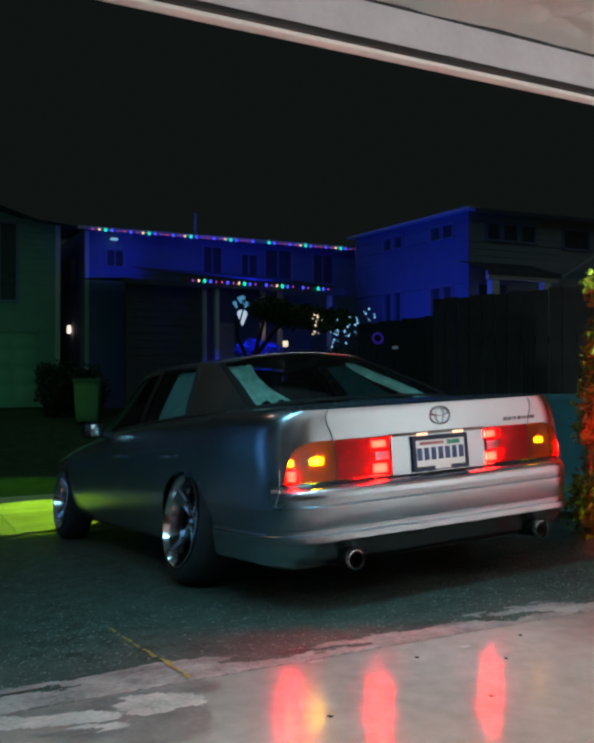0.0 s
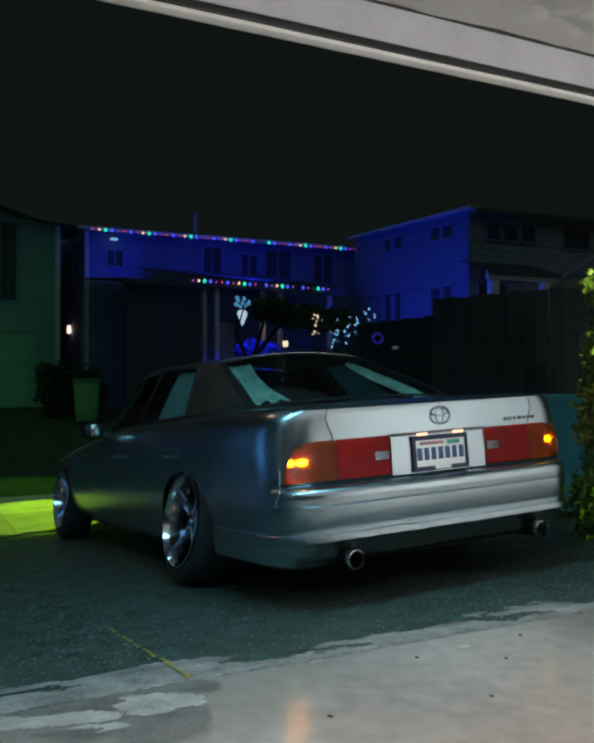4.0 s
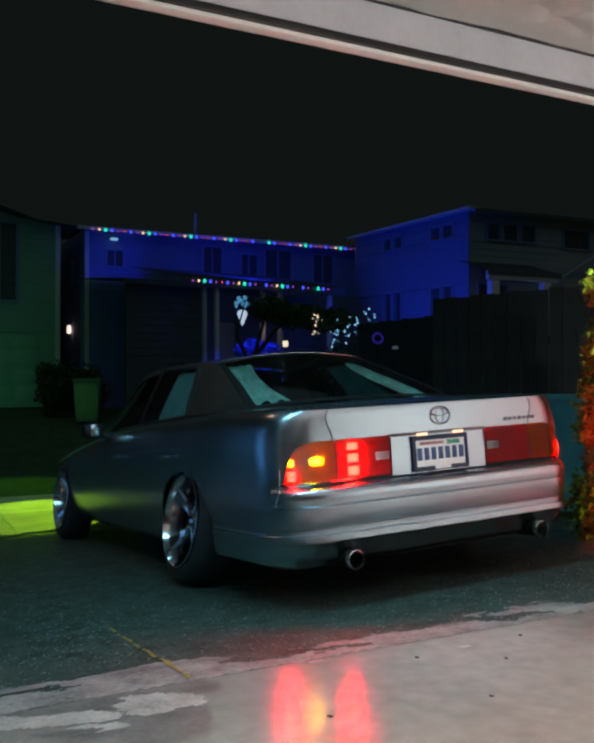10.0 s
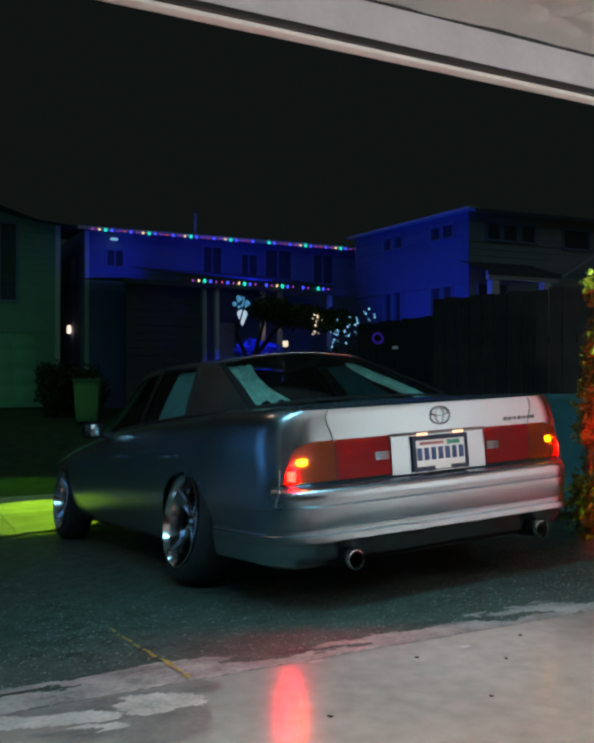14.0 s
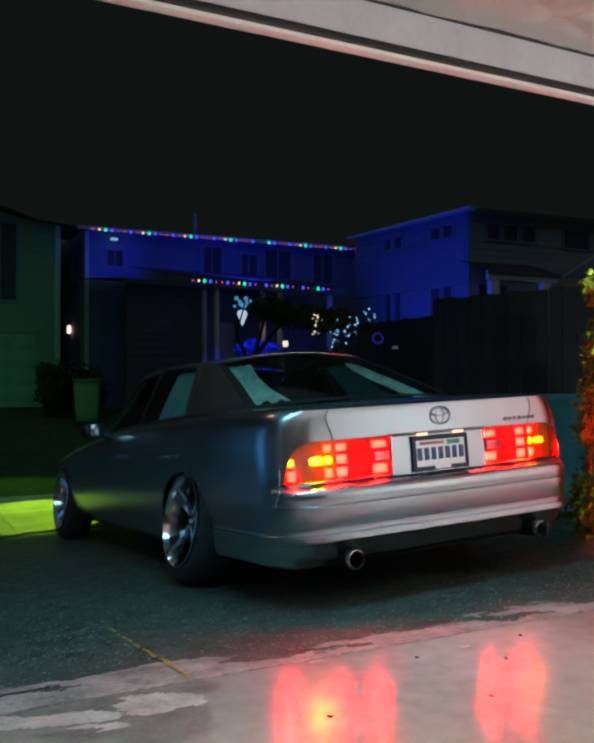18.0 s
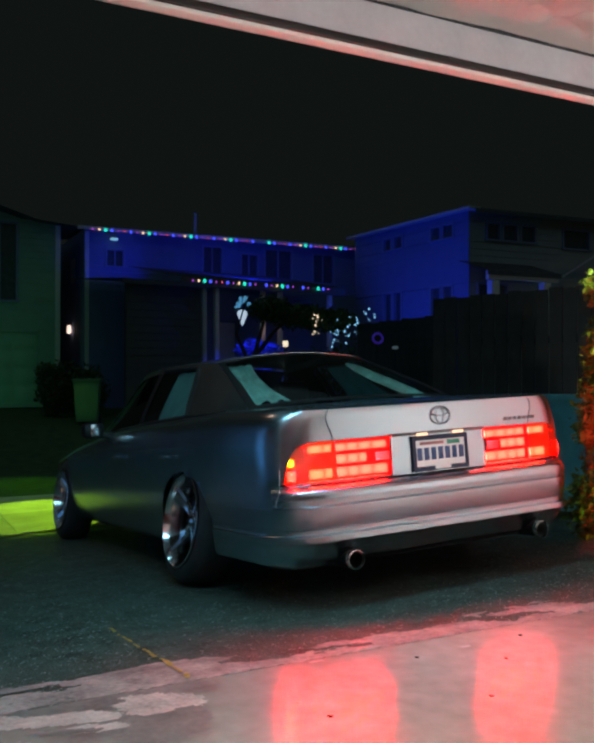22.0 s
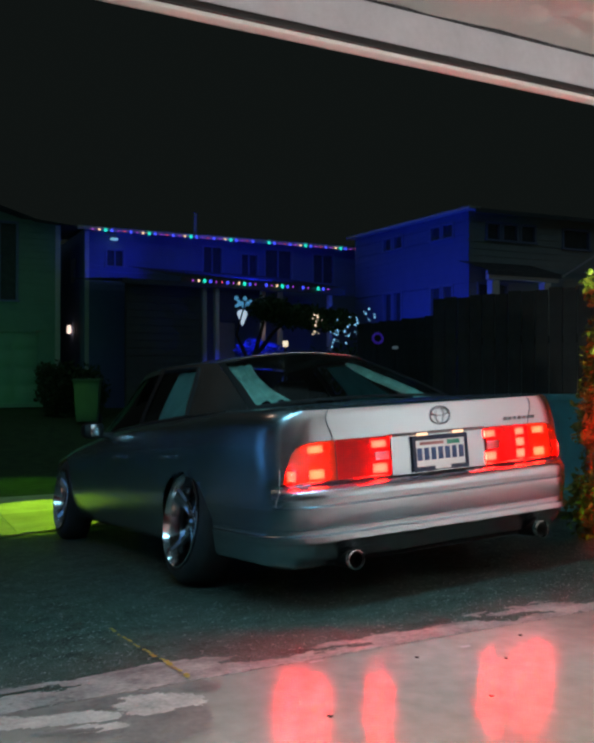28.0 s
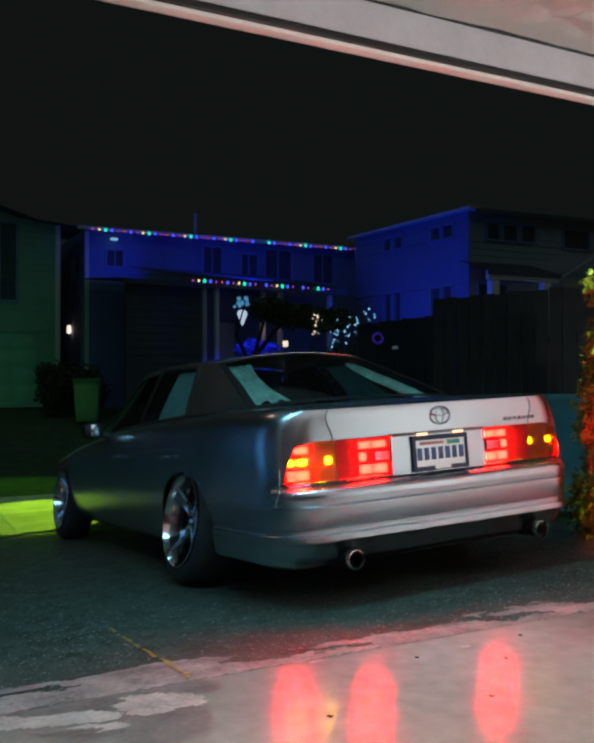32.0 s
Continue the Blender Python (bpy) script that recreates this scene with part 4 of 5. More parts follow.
for sx in (-1, 1):
    for yc, camber, zc in ((0.0, 11.0, 0.343), (2.85, 8.0, 0.330)):
        place = Matrix.Translation((sx * 0.885, yc, zc))
        if sx < 0:
            m = place @ Matrix.Rotation(radians(camber), 4, "Y")
        else:
            m = place @ Matrix.Rotation(radians(-camber), 4, "Y") @ Matrix.Rotation(math.pi, 4, "Z")
        wheel_mesh_parts(car, m, sx)

# ---- small parts of the car ----
for sx in (-1, 1):
    bm = bmesh.new()
    prof = [(0.012, 0.0365), (0.0, 0.037), (-0.005, 0.0395), (-0.003, 0.043), (0.02, 0.044), (0.024, 0.041)]
    lathe(prof, 28, bm)
    bmesh.ops.transform(bm, matrix=Matrix.Rotation(math.pi / 2, 4, "Z"), verts=bm.verts)
    tip = part("exhaust_tip", bm, CHROME, car, "round chrome exhaust tip", pose_m=pose(0.035 + sx * 0.547, -1.16, 0.206))
    bm = lathe([(0.022, 0.041), (0.2, 0.040)], 20)
    bmesh.ops.transform(bm, matrix=Matrix.Rotation(math.pi / 2, 4, "Z"), verts=bm.verts)
    part("pipe", bm, BLACK, tip)
    bm = lathe([(0.010, 0.0365), (0.07, 0.034), (0.07, 0.0)], 20)
    bmesh.ops.transform(bm, matrix=Matrix.Rotation(math.pi / 2, 4, "Z"), verts=bm.verts)
    part("bore", bm, BLACK, tip)
    # mirror
    shell = bmesh.new()
    add_box(shell, -0.075, 0.075, -0.05, 0.07, -0.055, 0.055, 0.035)
    mirror_ob = part("door_mirror", shell, BLACK, car, "dark door mirror", pose_m=pose(sx * 0.93, 1.56, 0.868))
    part("mirror_glass", box(-0.026, 0.026, -0.054, -0.049, -0.042, 0.042, 0.004), CHROME, mirror_ob, "mirror glass")
    part("mirror_foot", box(-0.06 - sx * 0.08, 0.06 - sx * 0.08, -0.03, 0.03, -0.06, -0.02, 0.01), BLACK, mirror_ob)

for key, mirror, ob in car_doors:
    y = 0.20 if key == "rear_door" else 1.16
    sx = 1 if mirror else -1
    part("handle", box(sx * 0.886, sx * 0.902, y - 0.08, y + 0.08, 0.675, 0.694, 0.006), PAINT, ob)

# licence plate with frame; the characters stay plain bars
plate = part("licence_plate", box(-0.1525, 0.1525, -1.153, -1.147, 0.564, 0.716, 0.002), PLATEWHITE, car, "white licence plate in a dark blue frame", smooth=False)
bm = bmesh.new()
for r in ((-0.160, 0.160, 0.700, 0.722), (-0.160, 0.160, 0.556, 0.578), (-0.160, -0.144, 0.578, 0.700), (0.144, 0.160, 0.578, 0.700)):
    add_box(bm, r[0], r[1], -1.158, -1.148, r[2], r[3])
part("plate_frame", bm, PLATEBLUE, plate, "dark blue plate frame", smooth=False)
for k in range(7):
    x = -0.122 + k * 0.0405
    bm = bmesh.new()
    add_box(bm, x - 0.014, x + 0.014, -1.1545, -1.1528, 0.607, 0.665, 0.0005)
    part("plate_bar", bm, PLATEINK, plate)
part("plate_header", box(-0.118, 0.02, -1.1545, -1.1528, 0.678, 0.692), PLATERED, plate, smooth=False)
part("plate_tab", box(0.04, 0.115, -1.1545, -1.1528, 0.674, 0.696), PLATEGREEN, plate, smooth=False)
part("plate_sticker", box(-0.04, 0.05, -1.1595, -1.1578, 0.563, 0.587), PLATEWHITE, plate, smooth=False)
part("garnish", box(-0.275, 0.275, -1.156, -1.140, 0.728, 0.742, 0.004), DARKMETAL, car, "dark metal strip over the licence plate")
for x in (-0.105, 0.105):
    part("plate_lamp", box(x - 0.03, x + 0.03, -1.163, -1.1562, 0.7235, 0.7355, 0.002), glow("plate_lamp_glow", (1.0, 0.62, 0.38), 1.6), car, "small warm plate lamp")
# oval badge, drawn as plain rings
badge = part("badge", tube([(0.058 * math.cos(a), 0, 0.043 * math.sin(a)) for a in spaced(0, 2 * math.pi, 28)], 0.0028, 8), BADGE, car, "oval dark chrome badge", pose_m=pose(0.02, -1.1465, 0.812, -1.5))
part("badge_ring", tube([(0.024 * math.cos(a), 0, 0.037 * math.sin(a)) for a in spaced(0, 2 * math.pi, 24)], 0.0022, 6), BADGE, badge)
part("badge_bar", tube([(0.05 * math.cos(a), 0, 0.016 + 0.018 * math.sin(a)) for a in spaced(0, 2 * math.pi, 24)], 0.0022, 6), BADGE, badge)
for k, wd in enumerate((0.026, 0.020, 0.018, 0.020, 0.024, 0.020, 0.022)):
    part("script_bar", box(-wd / 2, wd / 2, -0.0015, 0.0015, -0.008, 0.008, 0.0006), SCRIPT, car, pose_m=turned(lamp_frame(0.425 + k * 0.030, 0.770, -0.0012), 1))

# ---- houses across the street ----


def siding_wall(w, z0, z1, holes, board=0.18, depth=0.018):
    """A boarded wall in the plane y = 0, from x = 0 to w, with openings (x0, x1, z0, z1)."""
    bm = bmesh.new()
    xs = sorted({0.0, w, *[h[0] for h in holes], *[h[1] for h in holes]})
    zs = {z0, z1, *[h[2] for h in holes], *[h[3] for h in holes]}
    z = z0
    while z < z1:
        zs.add(round(z, 3))
        z += board
    zs = sorted(v for v in zs if z0 <= v <= z1)
    for a, b in zip(xs, xs[1:]):
        for c, d in zip(zs, zs[1:]):
            if d - c < 0.002 or b <= 0 or a >= w:
                continue
            if any(h[0] - 1e-4 <= a and b <= h[1] + 1e-4 and h[2] - 1e-4 <= c and d <= h[3] + 1e-4 for h in holes):
                continue
            v = [bm.verts.new(p) for p in ((a, -depth, c), (b, -depth, c), (b, 0, d), (a, 0, d))]
            bm.faces.new(v)
            v2 = [bm.verts.new(p) for p in ((a, 0.0, c), (b, 0.0, c), (b, -depth, c), (a, -depth, c))]
            bm.faces.new(v2)
    # back skin gives the wall its thickness
    for a, b in zip(xs, xs[1:]):
        for c, d in zip(zs, zs[1:]):
            if any(h[0] - 1e-4 <= a and b <= h[1] + 1e-4 and h[2] - 1e-4 <= c and d <= h[3] + 1e-4 for h in holes):
                continue
            v = [bm.verts.new(p) for p in ((a, 0.15, c), (a, 0.15, d), (b, 0.15, d), (b, 0.15, c))]
            bm.faces.new(v)
    return bm


def add_window(house, m, h, bars=1, trim_mat=BLUETINTTRIM):
    """A window with frame, sill and panes in the opening h of a wall whose pose is m."""
    x0, x1, z0, z1 = h
    bm = bmesh.new()
    t = 0.06
    for r in ((x0 - t, x1 + t, z1, z1 + t), (x0 - t, x0, z0, z1), (x1, x1 + t, z0, z1)):
        add_box(bm, r[0], r[1], -0.045, 0.06, r[2], r[3])
    for k in range(bars):
        xm = x0 + (x1 - x0) * (k + 1) / (bars + 1)
        add_box(bm, xm - 0.02, xm + 0.02, 0.0, 0.05, z0, z1)
    win = part("window", bm, trim_mat, house, smooth=False, pose_m=m)
    part("sill", box(x0 - 0.09, x1 + 0.09, -0.07, 0.06, z0 - 0.05, z0), trim_mat, win, smooth=False)
    for k in range(bars + 1):
        a = x0 + (x1 - x0) * k / (bars + 1)
        b = x0 + (x1 - x0) * (k + 1) / (bars + 1)
        part("pane", box(a, b, 0.055, 0.065, z0, z1), DARKPANE, win, smooth=False)


def roof_slab(x0, x1, y0, y1, z0, z1, thick=0.12):
    """A sloping roof: low at y0, high at y1."""
    bm = bmesh.new()
    n = 14
    rows = []
    for i in range(n + 1):
        y = y0 + (y1 - y0) * i / n
        z = z0 + (z1 - z0) * i / n
        rows.append([(x0, y, z), (x1, y, z)])
        if i < n:
            rows.append([(x0, y0 + (y1 - y0) * (i + 1) / n, z + (z1 - z0) / n - 0.012), (x1, y0 + (y1 - y0) * (i + 1) / n, z + (z1 - z0) / n - 0.012)])
    grid(rows, bm=bm)
    add_box(bm, x0, x1, y0, y0 + 0.03, z0 - thick, z0 - 0.002)
    return bm


# centre house
centre = thing("house", pose(6.09, 24.22, 0.1, 0, 0, -1.9), "two-storey house under blue light with festive lights along its eaves", "house")
cw = [(0.62, 1.08, 4.15, 4.6), (3.55, 4.12, 4.0, 4.9), (4.8, 5.3, 4.0, 4.75), (5.6, 6.5, 4.0, 4.95), (7.3, 8.0, 4.0, 4.9)]
part("wall", siding_wall(9.3, 0.0, 5.2, cw), BLUELITSIDING, centre, smooth=False)
for h in cw:
    add_window(centre, Matrix.Identity(4), h)
part("side_wall", box(0.0, 0.15, 0.16, 7.0, 0, 5.2), BLUELITSIDING, centre, smooth=False)
part("side_wall", box(9.15, 9.3, 0.16, 7.0, 0, 5.2), BLUELITSIDING, centre, smooth=False)
part("side_window", box(-0.03, 0.012, 1.4, 1.9, 3.8, 4.5, 0.01), GREYTRIM, centre, "small side window")
part("roof", roof_slab(-0.12, 9.4, -0.35, 3.6, 5.22, 5.42), ROOF, centre, smooth=False)
part("chimney", box(3.19, 3.27, -0.2, -0.12, 5.2, 5.85), GREYTRIM, centre, "thin vent pipe", smooth=False)
part("gutter", box(-0.3, 9.4, -0.43, -0.352, 5.08, 5.18, 0.01), TRIM, centre)
part("corner_board", box(-0.02, 0.1, -0.03, -0.018, 0, 5.1), TRIM, centre, smooth=False)
part("soffit_light", box(0.66, 0.86, -0.33, -0.15, 4.86, 4.92, 0.02), glow("soffit_lamp_glow", (0.30, 0.75, 0.85), 0.55), centre, "small cold soffit light")
part("corner_board", box(9.2, 9.32, -0.03, -0.018, 0, 5.1), TRIM, centre, smooth=False)

# porch and garage wing in front of it
porch = thing("porch", pose(7.6, 20.1, 0.1, 0, 0, 3.0), "blue-lit front porch with pale columns and a low roof", "porch")
part("roof", roof_slab(-0.2, 4.7, -0.1, 3.6, 3.42, 4.1), ROOF, porch, smooth=False)
# shade under the porch roof is painted into the fascia's colour
part("fascia", box(-0.2, 4.7, -0.14, -0.102, 3.2, 3.4), SHADESIDING, porch, smooth=False)
for x in (0.49, 0.84, 2.19, 2.72, 4.3):
    part("column", box(x - 0.06, x + 0.06, 0.0, 0.12, 0.35, 3.2, 0.01), TRIM, porch)
part("deck", box(0.2, 4.6, 0.0, 3.5, 0.15, 0.35), GREYTRIM, porch, smooth=False)
part("back_wall", siding_wall(4.4, 0.35, 3.3, [(1.35, 2.0, 0.36, 2.5)]), BLUELITSIDING, porch, smooth=False, pose_m=pose(0.2, 1.6, 0))
part("front_door", box(1.56, 2.18, 1.66, 1.71, 0.36, 2.45), GREYTRIM, porch, smooth=False)
part("railing", box(2.75, 4.3, 0.02, 0.08, 1.2, 1.27), TRIM, porch, smooth=False)
for k in range(12):
    part("baluster", box(2.85 + k * 0.12, 2.89 + k * 0.12, 0.03, 0.07, 0.35, 1.2), TRIM, porch, smooth=False)

wing = thing("garage_wing", pose(5.9, 19.6, 0.1, 0, 0, 1.0), "garage wing of the house, its shadow put into the dark front siding", "garage")
# the wing's front is coloured dark to stand for its shadow
part("wall", siding_wall(1.9, 0.0, 3.2, []), SHADESIDING, wing, smooth=False)
part("side_wall", box(1.75, 1.9, 0.16, 4.4, 0, 3.2), GREENSIDING, wing, smooth=False)
part("roof", roof_slab(-0.2, 2.05, -0.3, 4.4, 3.22, 3.7), ROOF, wing, smooth=False)

# house on the right, its side wall in blue light
side = thing("house", pose(14.51, 23.23, -0.02, 0, 0, -87.4), "pale two-storey house whose side wall glows in blue light", "house")
sw = [(1.57, 1.93, 4.9, 5.25), (2.1, 2.46, 4.9, 5.25), (3.81, 4.18, 4.9, 5.25), (4.34, 4.71, 4.9, 5.25), (1.57, 1.93, 2.75, 3.58), (2.07, 2.41, 2.75, 3.58), (3.8, 4.17, 2.75, 3.55), (4.33, 4.67, 2.75, 3.55)]
# side wall takes the blue-tinted siding, the front wall below the grey one
part("wall", siding_wall(5.34, 0.0, 5.5, sw), BLUELITSIDING, side, smooth=False)
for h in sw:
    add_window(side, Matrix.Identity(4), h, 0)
part("eave", box(-0.2, 5.6, -0.22, 0.2, 5.505, 5.57), TRIM, side, smooth=False)
front_m = pose(5.34, 0.0, 0, 0, 0, 83.2)
fw = [(0.58, 0.97, 4.78, 5.2), (1.12, 1.56, 4.78, 5.2), (1.72, 2.16, 4.78, 5.2), (0.3, 1.2, 2.6, 3.55), (3.2, 4.1, 4.7, 5.2)]
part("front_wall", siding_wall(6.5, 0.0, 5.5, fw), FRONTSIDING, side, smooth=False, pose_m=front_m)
for h in fw:
    add_window(side, front_m, h, 0)
part("roof", roof_slab(-0.02, 6.8, -0.35, 2.6, 5.52, 5.60), ROOF, side, smooth=False, pose_m=front_m)
part("porch_roof", roof_slab(-0.35, 2.0, -1.3, 0.0, 3.75, 4.15), ROOF, side, smooth=False, pose_m=front_m)
part("porch_beam", box(-0.3, 1.95, -1.25, -1.13, 3.52, 3.74), TRIM, side, smooth=False, pose_m=front_m)
for x in (-0.2, 1.45):
    part("porch_column", box(x, x + 0.22, -1.28, -1.06, 0.2, 3.5), TRIM, side, smooth=False, pose_m=front_m)
part("gable_wing", siding_wall(3.5, 0.0, 3.7, [(0.5, 2.9, 0.2, 3.3)]), FRONTSIDING, side, "warm-lit gabled wing", smooth=False, pose_m=front_m @ pose(2.3, -1.0, 0))
gb = grid([[(2.1, -1.05, 3.68), (2.1, -1.25, 3.68)], [(4.05, -1.05, 4.75), (4.05, -1.25, 4.75)], [(6.0, -1.05, 3.68), (6.0, -1.25, 3.68)]])
bmesh.ops.solidify(gb, geom=gb.faces[:], thickness=0.16)
part("gable_board", gb, TRIM, side, smooth=False, pose_m=front_m)
part("gable_door", box(2.8, 5.2, -0.9, -0.85, 0.2, 3.3), DARKPANE, side, smooth=False, pose_m=front_m)

# house on the left in dim green light
left = thing("house", pose(1.0, 24.3, 0.2), "sage green house front in dim green light", "house")
part("wall", siding_wall(4.38, 0.0, 5.2, [(2.35, 3.2, 2.95, 5.05), (1.15, 3.8, 0.1, 2.08)]), GREENSIDING, left, smooth=False)
add_window(left, Matrix.Identity(4), (2.35, 3.2, 2.95, 5.05))
gd = part("garage_door", box(1.15, 3.8, 0.05, 0.1, 0.1, 2.08), PALEDOOR, left, "pale green garage door", smooth=False)
for r in range(4):
    for c in range(4):
        part("door_panel", box(1.21 + c * 0.66, 1.77 + c * 0.66, 0.03, 0.05, 0.16 + r * 0.49, 0.56 + r * 0.49, 0.008), PALEDOOR, gd)
part("corner_board", box(4.26, 4.40, -0.035, -0.018, 0, 5.1), TRIM, left, smooth=False)
part("side_wall", box(4.23, 4.38, 0.16, 7.0, 0, 5.2), GREENSIDING, left, smooth=False)
gb = grid([[(4.9, -0.4, 5.06), (4.9, 7.0, 5.06)], [(3.72, -0.4, 5.15), (3.72, 7.0, 5.15)], [(1.6, -0.4, 5.8), (1.6, 7.0, 5.8)], [(-2.0, -0.4, 5.1), (-2.0, 7.0, 5.1)]])
bmesh.ops.solidify(gb, geom=gb.faces[:], thickness=0.14)
part("roof", gb, ROOF, left, smooth=False)
gb = bmesh.new()
gb.faces.new([gb.verts.new(p) for p in ((-1.9, 0.0, 5.19), (4.38, 0.0, 5.04), (3.72, 0.0, 5.10), (1.6, 0.0, 5.7))])
part("gable", gb, GREENSIDING, left, smooth=False)

lantern = thing("wall_lantern", (6.07, 26.1, 2.5), "small lit wall lantern on the house side", "lamp")
part("bulb", lathe([(-0.14, 0.0), (-0.1, 0.05), (0.1, 0.07), (0.16, 0.0)], 10), glow("lantern_glass", (1.0, 0.75, 0.62), 1.3), lantern, pose_m=Matrix.Rotation(radians(90), 4, "Y"))
part("bracket", box(-0.02, 0.14, -0.02, 0.02, 0.14, 0.2), BLACK, lantern)

# ---- festive lights ----
BULBS = {}
for nm, col, st in (("warm", (1.0, 0.62, 0.38), 1.4), ("teal", (0.02, 0.75, 0.55), 1.3), ("blue", (0.06, 0.08, 1.0), 1.6), ("violet", (0.5, 0.08, 0.75), 1.0), ("red", (1.0, 0.10, 0.22), 0.9), ("ice", (0.25, 0.62, 0.95), 1.2), ("candle", (1.0, 0.78, 0.55), 1.1)):
    BULBS[nm] = glow(nm + "_bulb_glow", col, st)
bulb_meshes = {}


def bulb_mesh(kind, r):
    if (kind, r) not in bulb_meshes:
        bm = bmesh.new()
        bmesh.ops.create_icosphere(bm, subdivisions=2, radius=r)
        bmesh.ops.transform(bm, matrix=Matrix.Diagonal((1, 1, 1.3, 1)), verts=bm.verts)
        me = bpy.data.meshes.new("bulb")
        bm.to_mesh(me)
        bm.free()
        me.materials.append(BULBS[kind])
        me.polygons.foreach_set("use_smooth", [True] * len(me.polygons))
        bulb_meshes[kind, r] = me
    return bulb_meshes[kind, r]


def light_string(a, b, count, label, pattern, skip=()):
    st = thing("string_lights", a, label, "string lights", "strings of festive lights")
    d = Vector(b) - Vector(a)
    pts = []
    for i in range(count * 2 + 1):
        t = i / (count * 2)
        pts.append(d * t + Vector((0, 0, -0.02 * (i % 2))))
    part("wire", tube(pts, 0.006, 5), WIRE, st)
    for i in range(count):
        if i in skip:
            continue
        t = (i + 0.5) / count
        kind = pattern[i % len(pattern)]
        ob = new("bulb", bulb_mesh(kind, {"warm": 0.028, "teal": 0.042, "blue": 0.034}.get(kind, 0.019)))
        ob.parent = st
        ob.matrix_basis = Matrix.Translation(d * t + Vector((0, -0.04, -0.05)))


PAT = ("violet", "warm", "teal", "blue", "violet", "red", "blue")
light_string((6.09, 23.8, 5.24), (14.94, 23.5, 5.24), 49, "string of coloured festive bulbs along the upper eaves", PAT, (28, 29))
light_string((7.6, 19.93, 3.48), (11.77, 20.15, 3.48), 26, "string of coloured festive bulbs along the porch eaves", PAT, (12, 19, 22))

# light ornament by the porch door
orn = thing("light_ornament", (9.05, 19.95, 2.7), "icy white light ornament hanging at the porch", "ornament")
part("cone", lathe([(-0.36, 0.0), (-0.28, 0.05), (-0.16, 0.09), (-0.06, 0.13), (0.02, 0.12), (0.06, 0.0)], 14), glow("ornament_glow", (0.62, 0.80, 1.0), 0.7), orn, pose_m=Matrix.Rotation(radians(-90), 4, "Y"))
part("hanger", tube([(0, 0, 0.15), (0, 0, 0.6)], 0.008, 6), WIRE, orn)
bm = bmesh.new()
for k in range(10):
    a = k * 0.628
    q = 0.10 + 0.11 * (k % 3) / 2
    bmesh.ops.create_icosphere(bm, subdivisions=1, radius=0.045 + 0.02 * (k % 2), matrix=Matrix.Translation((q * math.cos(a), q * math.sin(a), 0.14 + 0.07 * (k % 4))))
spinner = part("spinner", bm, glow("icy_cluster_glow", (0.10, 0.36, 0.62), 0.55), orn, "cluster of icy lights that turns")

# ---- plants ----


def leaf_cloud(rng, blobs, count, size, flat=0.5):
    """Many small leaves scattered in uneven blobs (x, y, z, rx, ry, rz)."""
    verts, faces = [], []
    total = sum(b[3] * b[4] * b[5] for b in blobs)
    for b in blobs:
        n = int(count * b[3] * b[4] * b[5] / total)
        for _ in range(n):
            d = Vector((rng.gauss(0, 1), rng.gauss(0, 1), rng.gauss(0, 1))).normalized() * (rng.random() ** 0.33) * (0.75 + 0.35 * rng.random())
            c = Vector((b[0] + d.x * b[3], b[1] + d.y * b[4], b[2] + d.z * b[5]))
            a = Vector((rng.gauss(0, 1), rng.gauss(0, 1), rng.gauss(0, 1))).normalized()
            e = a.orthogonal().normalized()
            e = (e * math.cos(rng.random() * 6.3) + a.cross(e) * math.sin(rng.random() * 6.3)).normalized()
            s = size * (0.6 + 0.8 * rng.random())
            o = a.cross(e) * s * flat
            k = len(verts)
            verts += [c - e * s, c + o + a * s * 0.12, c + e * s, c - o + a * s * 0.12]
            faces.append((k, k + 1, k + 2, k + 3))
    me = bpy.data.meshes.new("crown")
    me.from_pydata([tuple(v) for v in verts], [], faces)
    return me


def shrub(name, place, blobs, count, size, label, category, seed, trunk=None, material=LEAF):
    t = thing(name, place, label, category)
    me = leaf_cloud(random.Random(seed), blobs, count, size)
    me.materials.append(material)
    crown = new("crown", me)
    crown.parent = t
    bm = bmesh.new()
    for pts, r in trunk or [(((0, 0, 0), (0.02, 0, 0.4), (0, 0.02, 0.9)), (0.05, 0.04, 0.02))]:
        tube(pts, list(r), 8, bm)
    part("trunk", bm, BARK, t)
    return t


def gz(x, y):
    return ground_height(x, y) - 0.05


hedge = shrub("hedge", (4.225, 3.60, gz(4.22, 3.6)), [(0, 0, 0.24, 0.36, 0.42, 0.34), (0.05, 0, 0.75, 0.33, 0.4, 0.5), (0.05, 0, 1.15, 0.30, 0.36, 0.36), (-0.02, 0.0, 1.56, 0.28, 0.3, 0.18)], 24000, 0.024, "tall leafy hedge beside the driveway, some leaves tinted for the tail lamp's glow", "hedge", 3, material=DRIVEHEDGELEAF)
# warm-tinted leaves at lamp height, standing for red light on the hedge
warm_leaves = leaf_cloud(random.Random(5), [(0.03, -0.05, 0.68, 0.37, 0.45, 0.20), (0.02, 0.0, 0.86, 0.32, 0.38, 0.16)], 4500, 0.026)
warm_leaves.materials.append(WARMLITLEAF)
red = new("warm_lit_leaves", warm_leaves)
red.parent = hedge
red["label"] = "leaves with the tail lamp's red glow put into their colour"
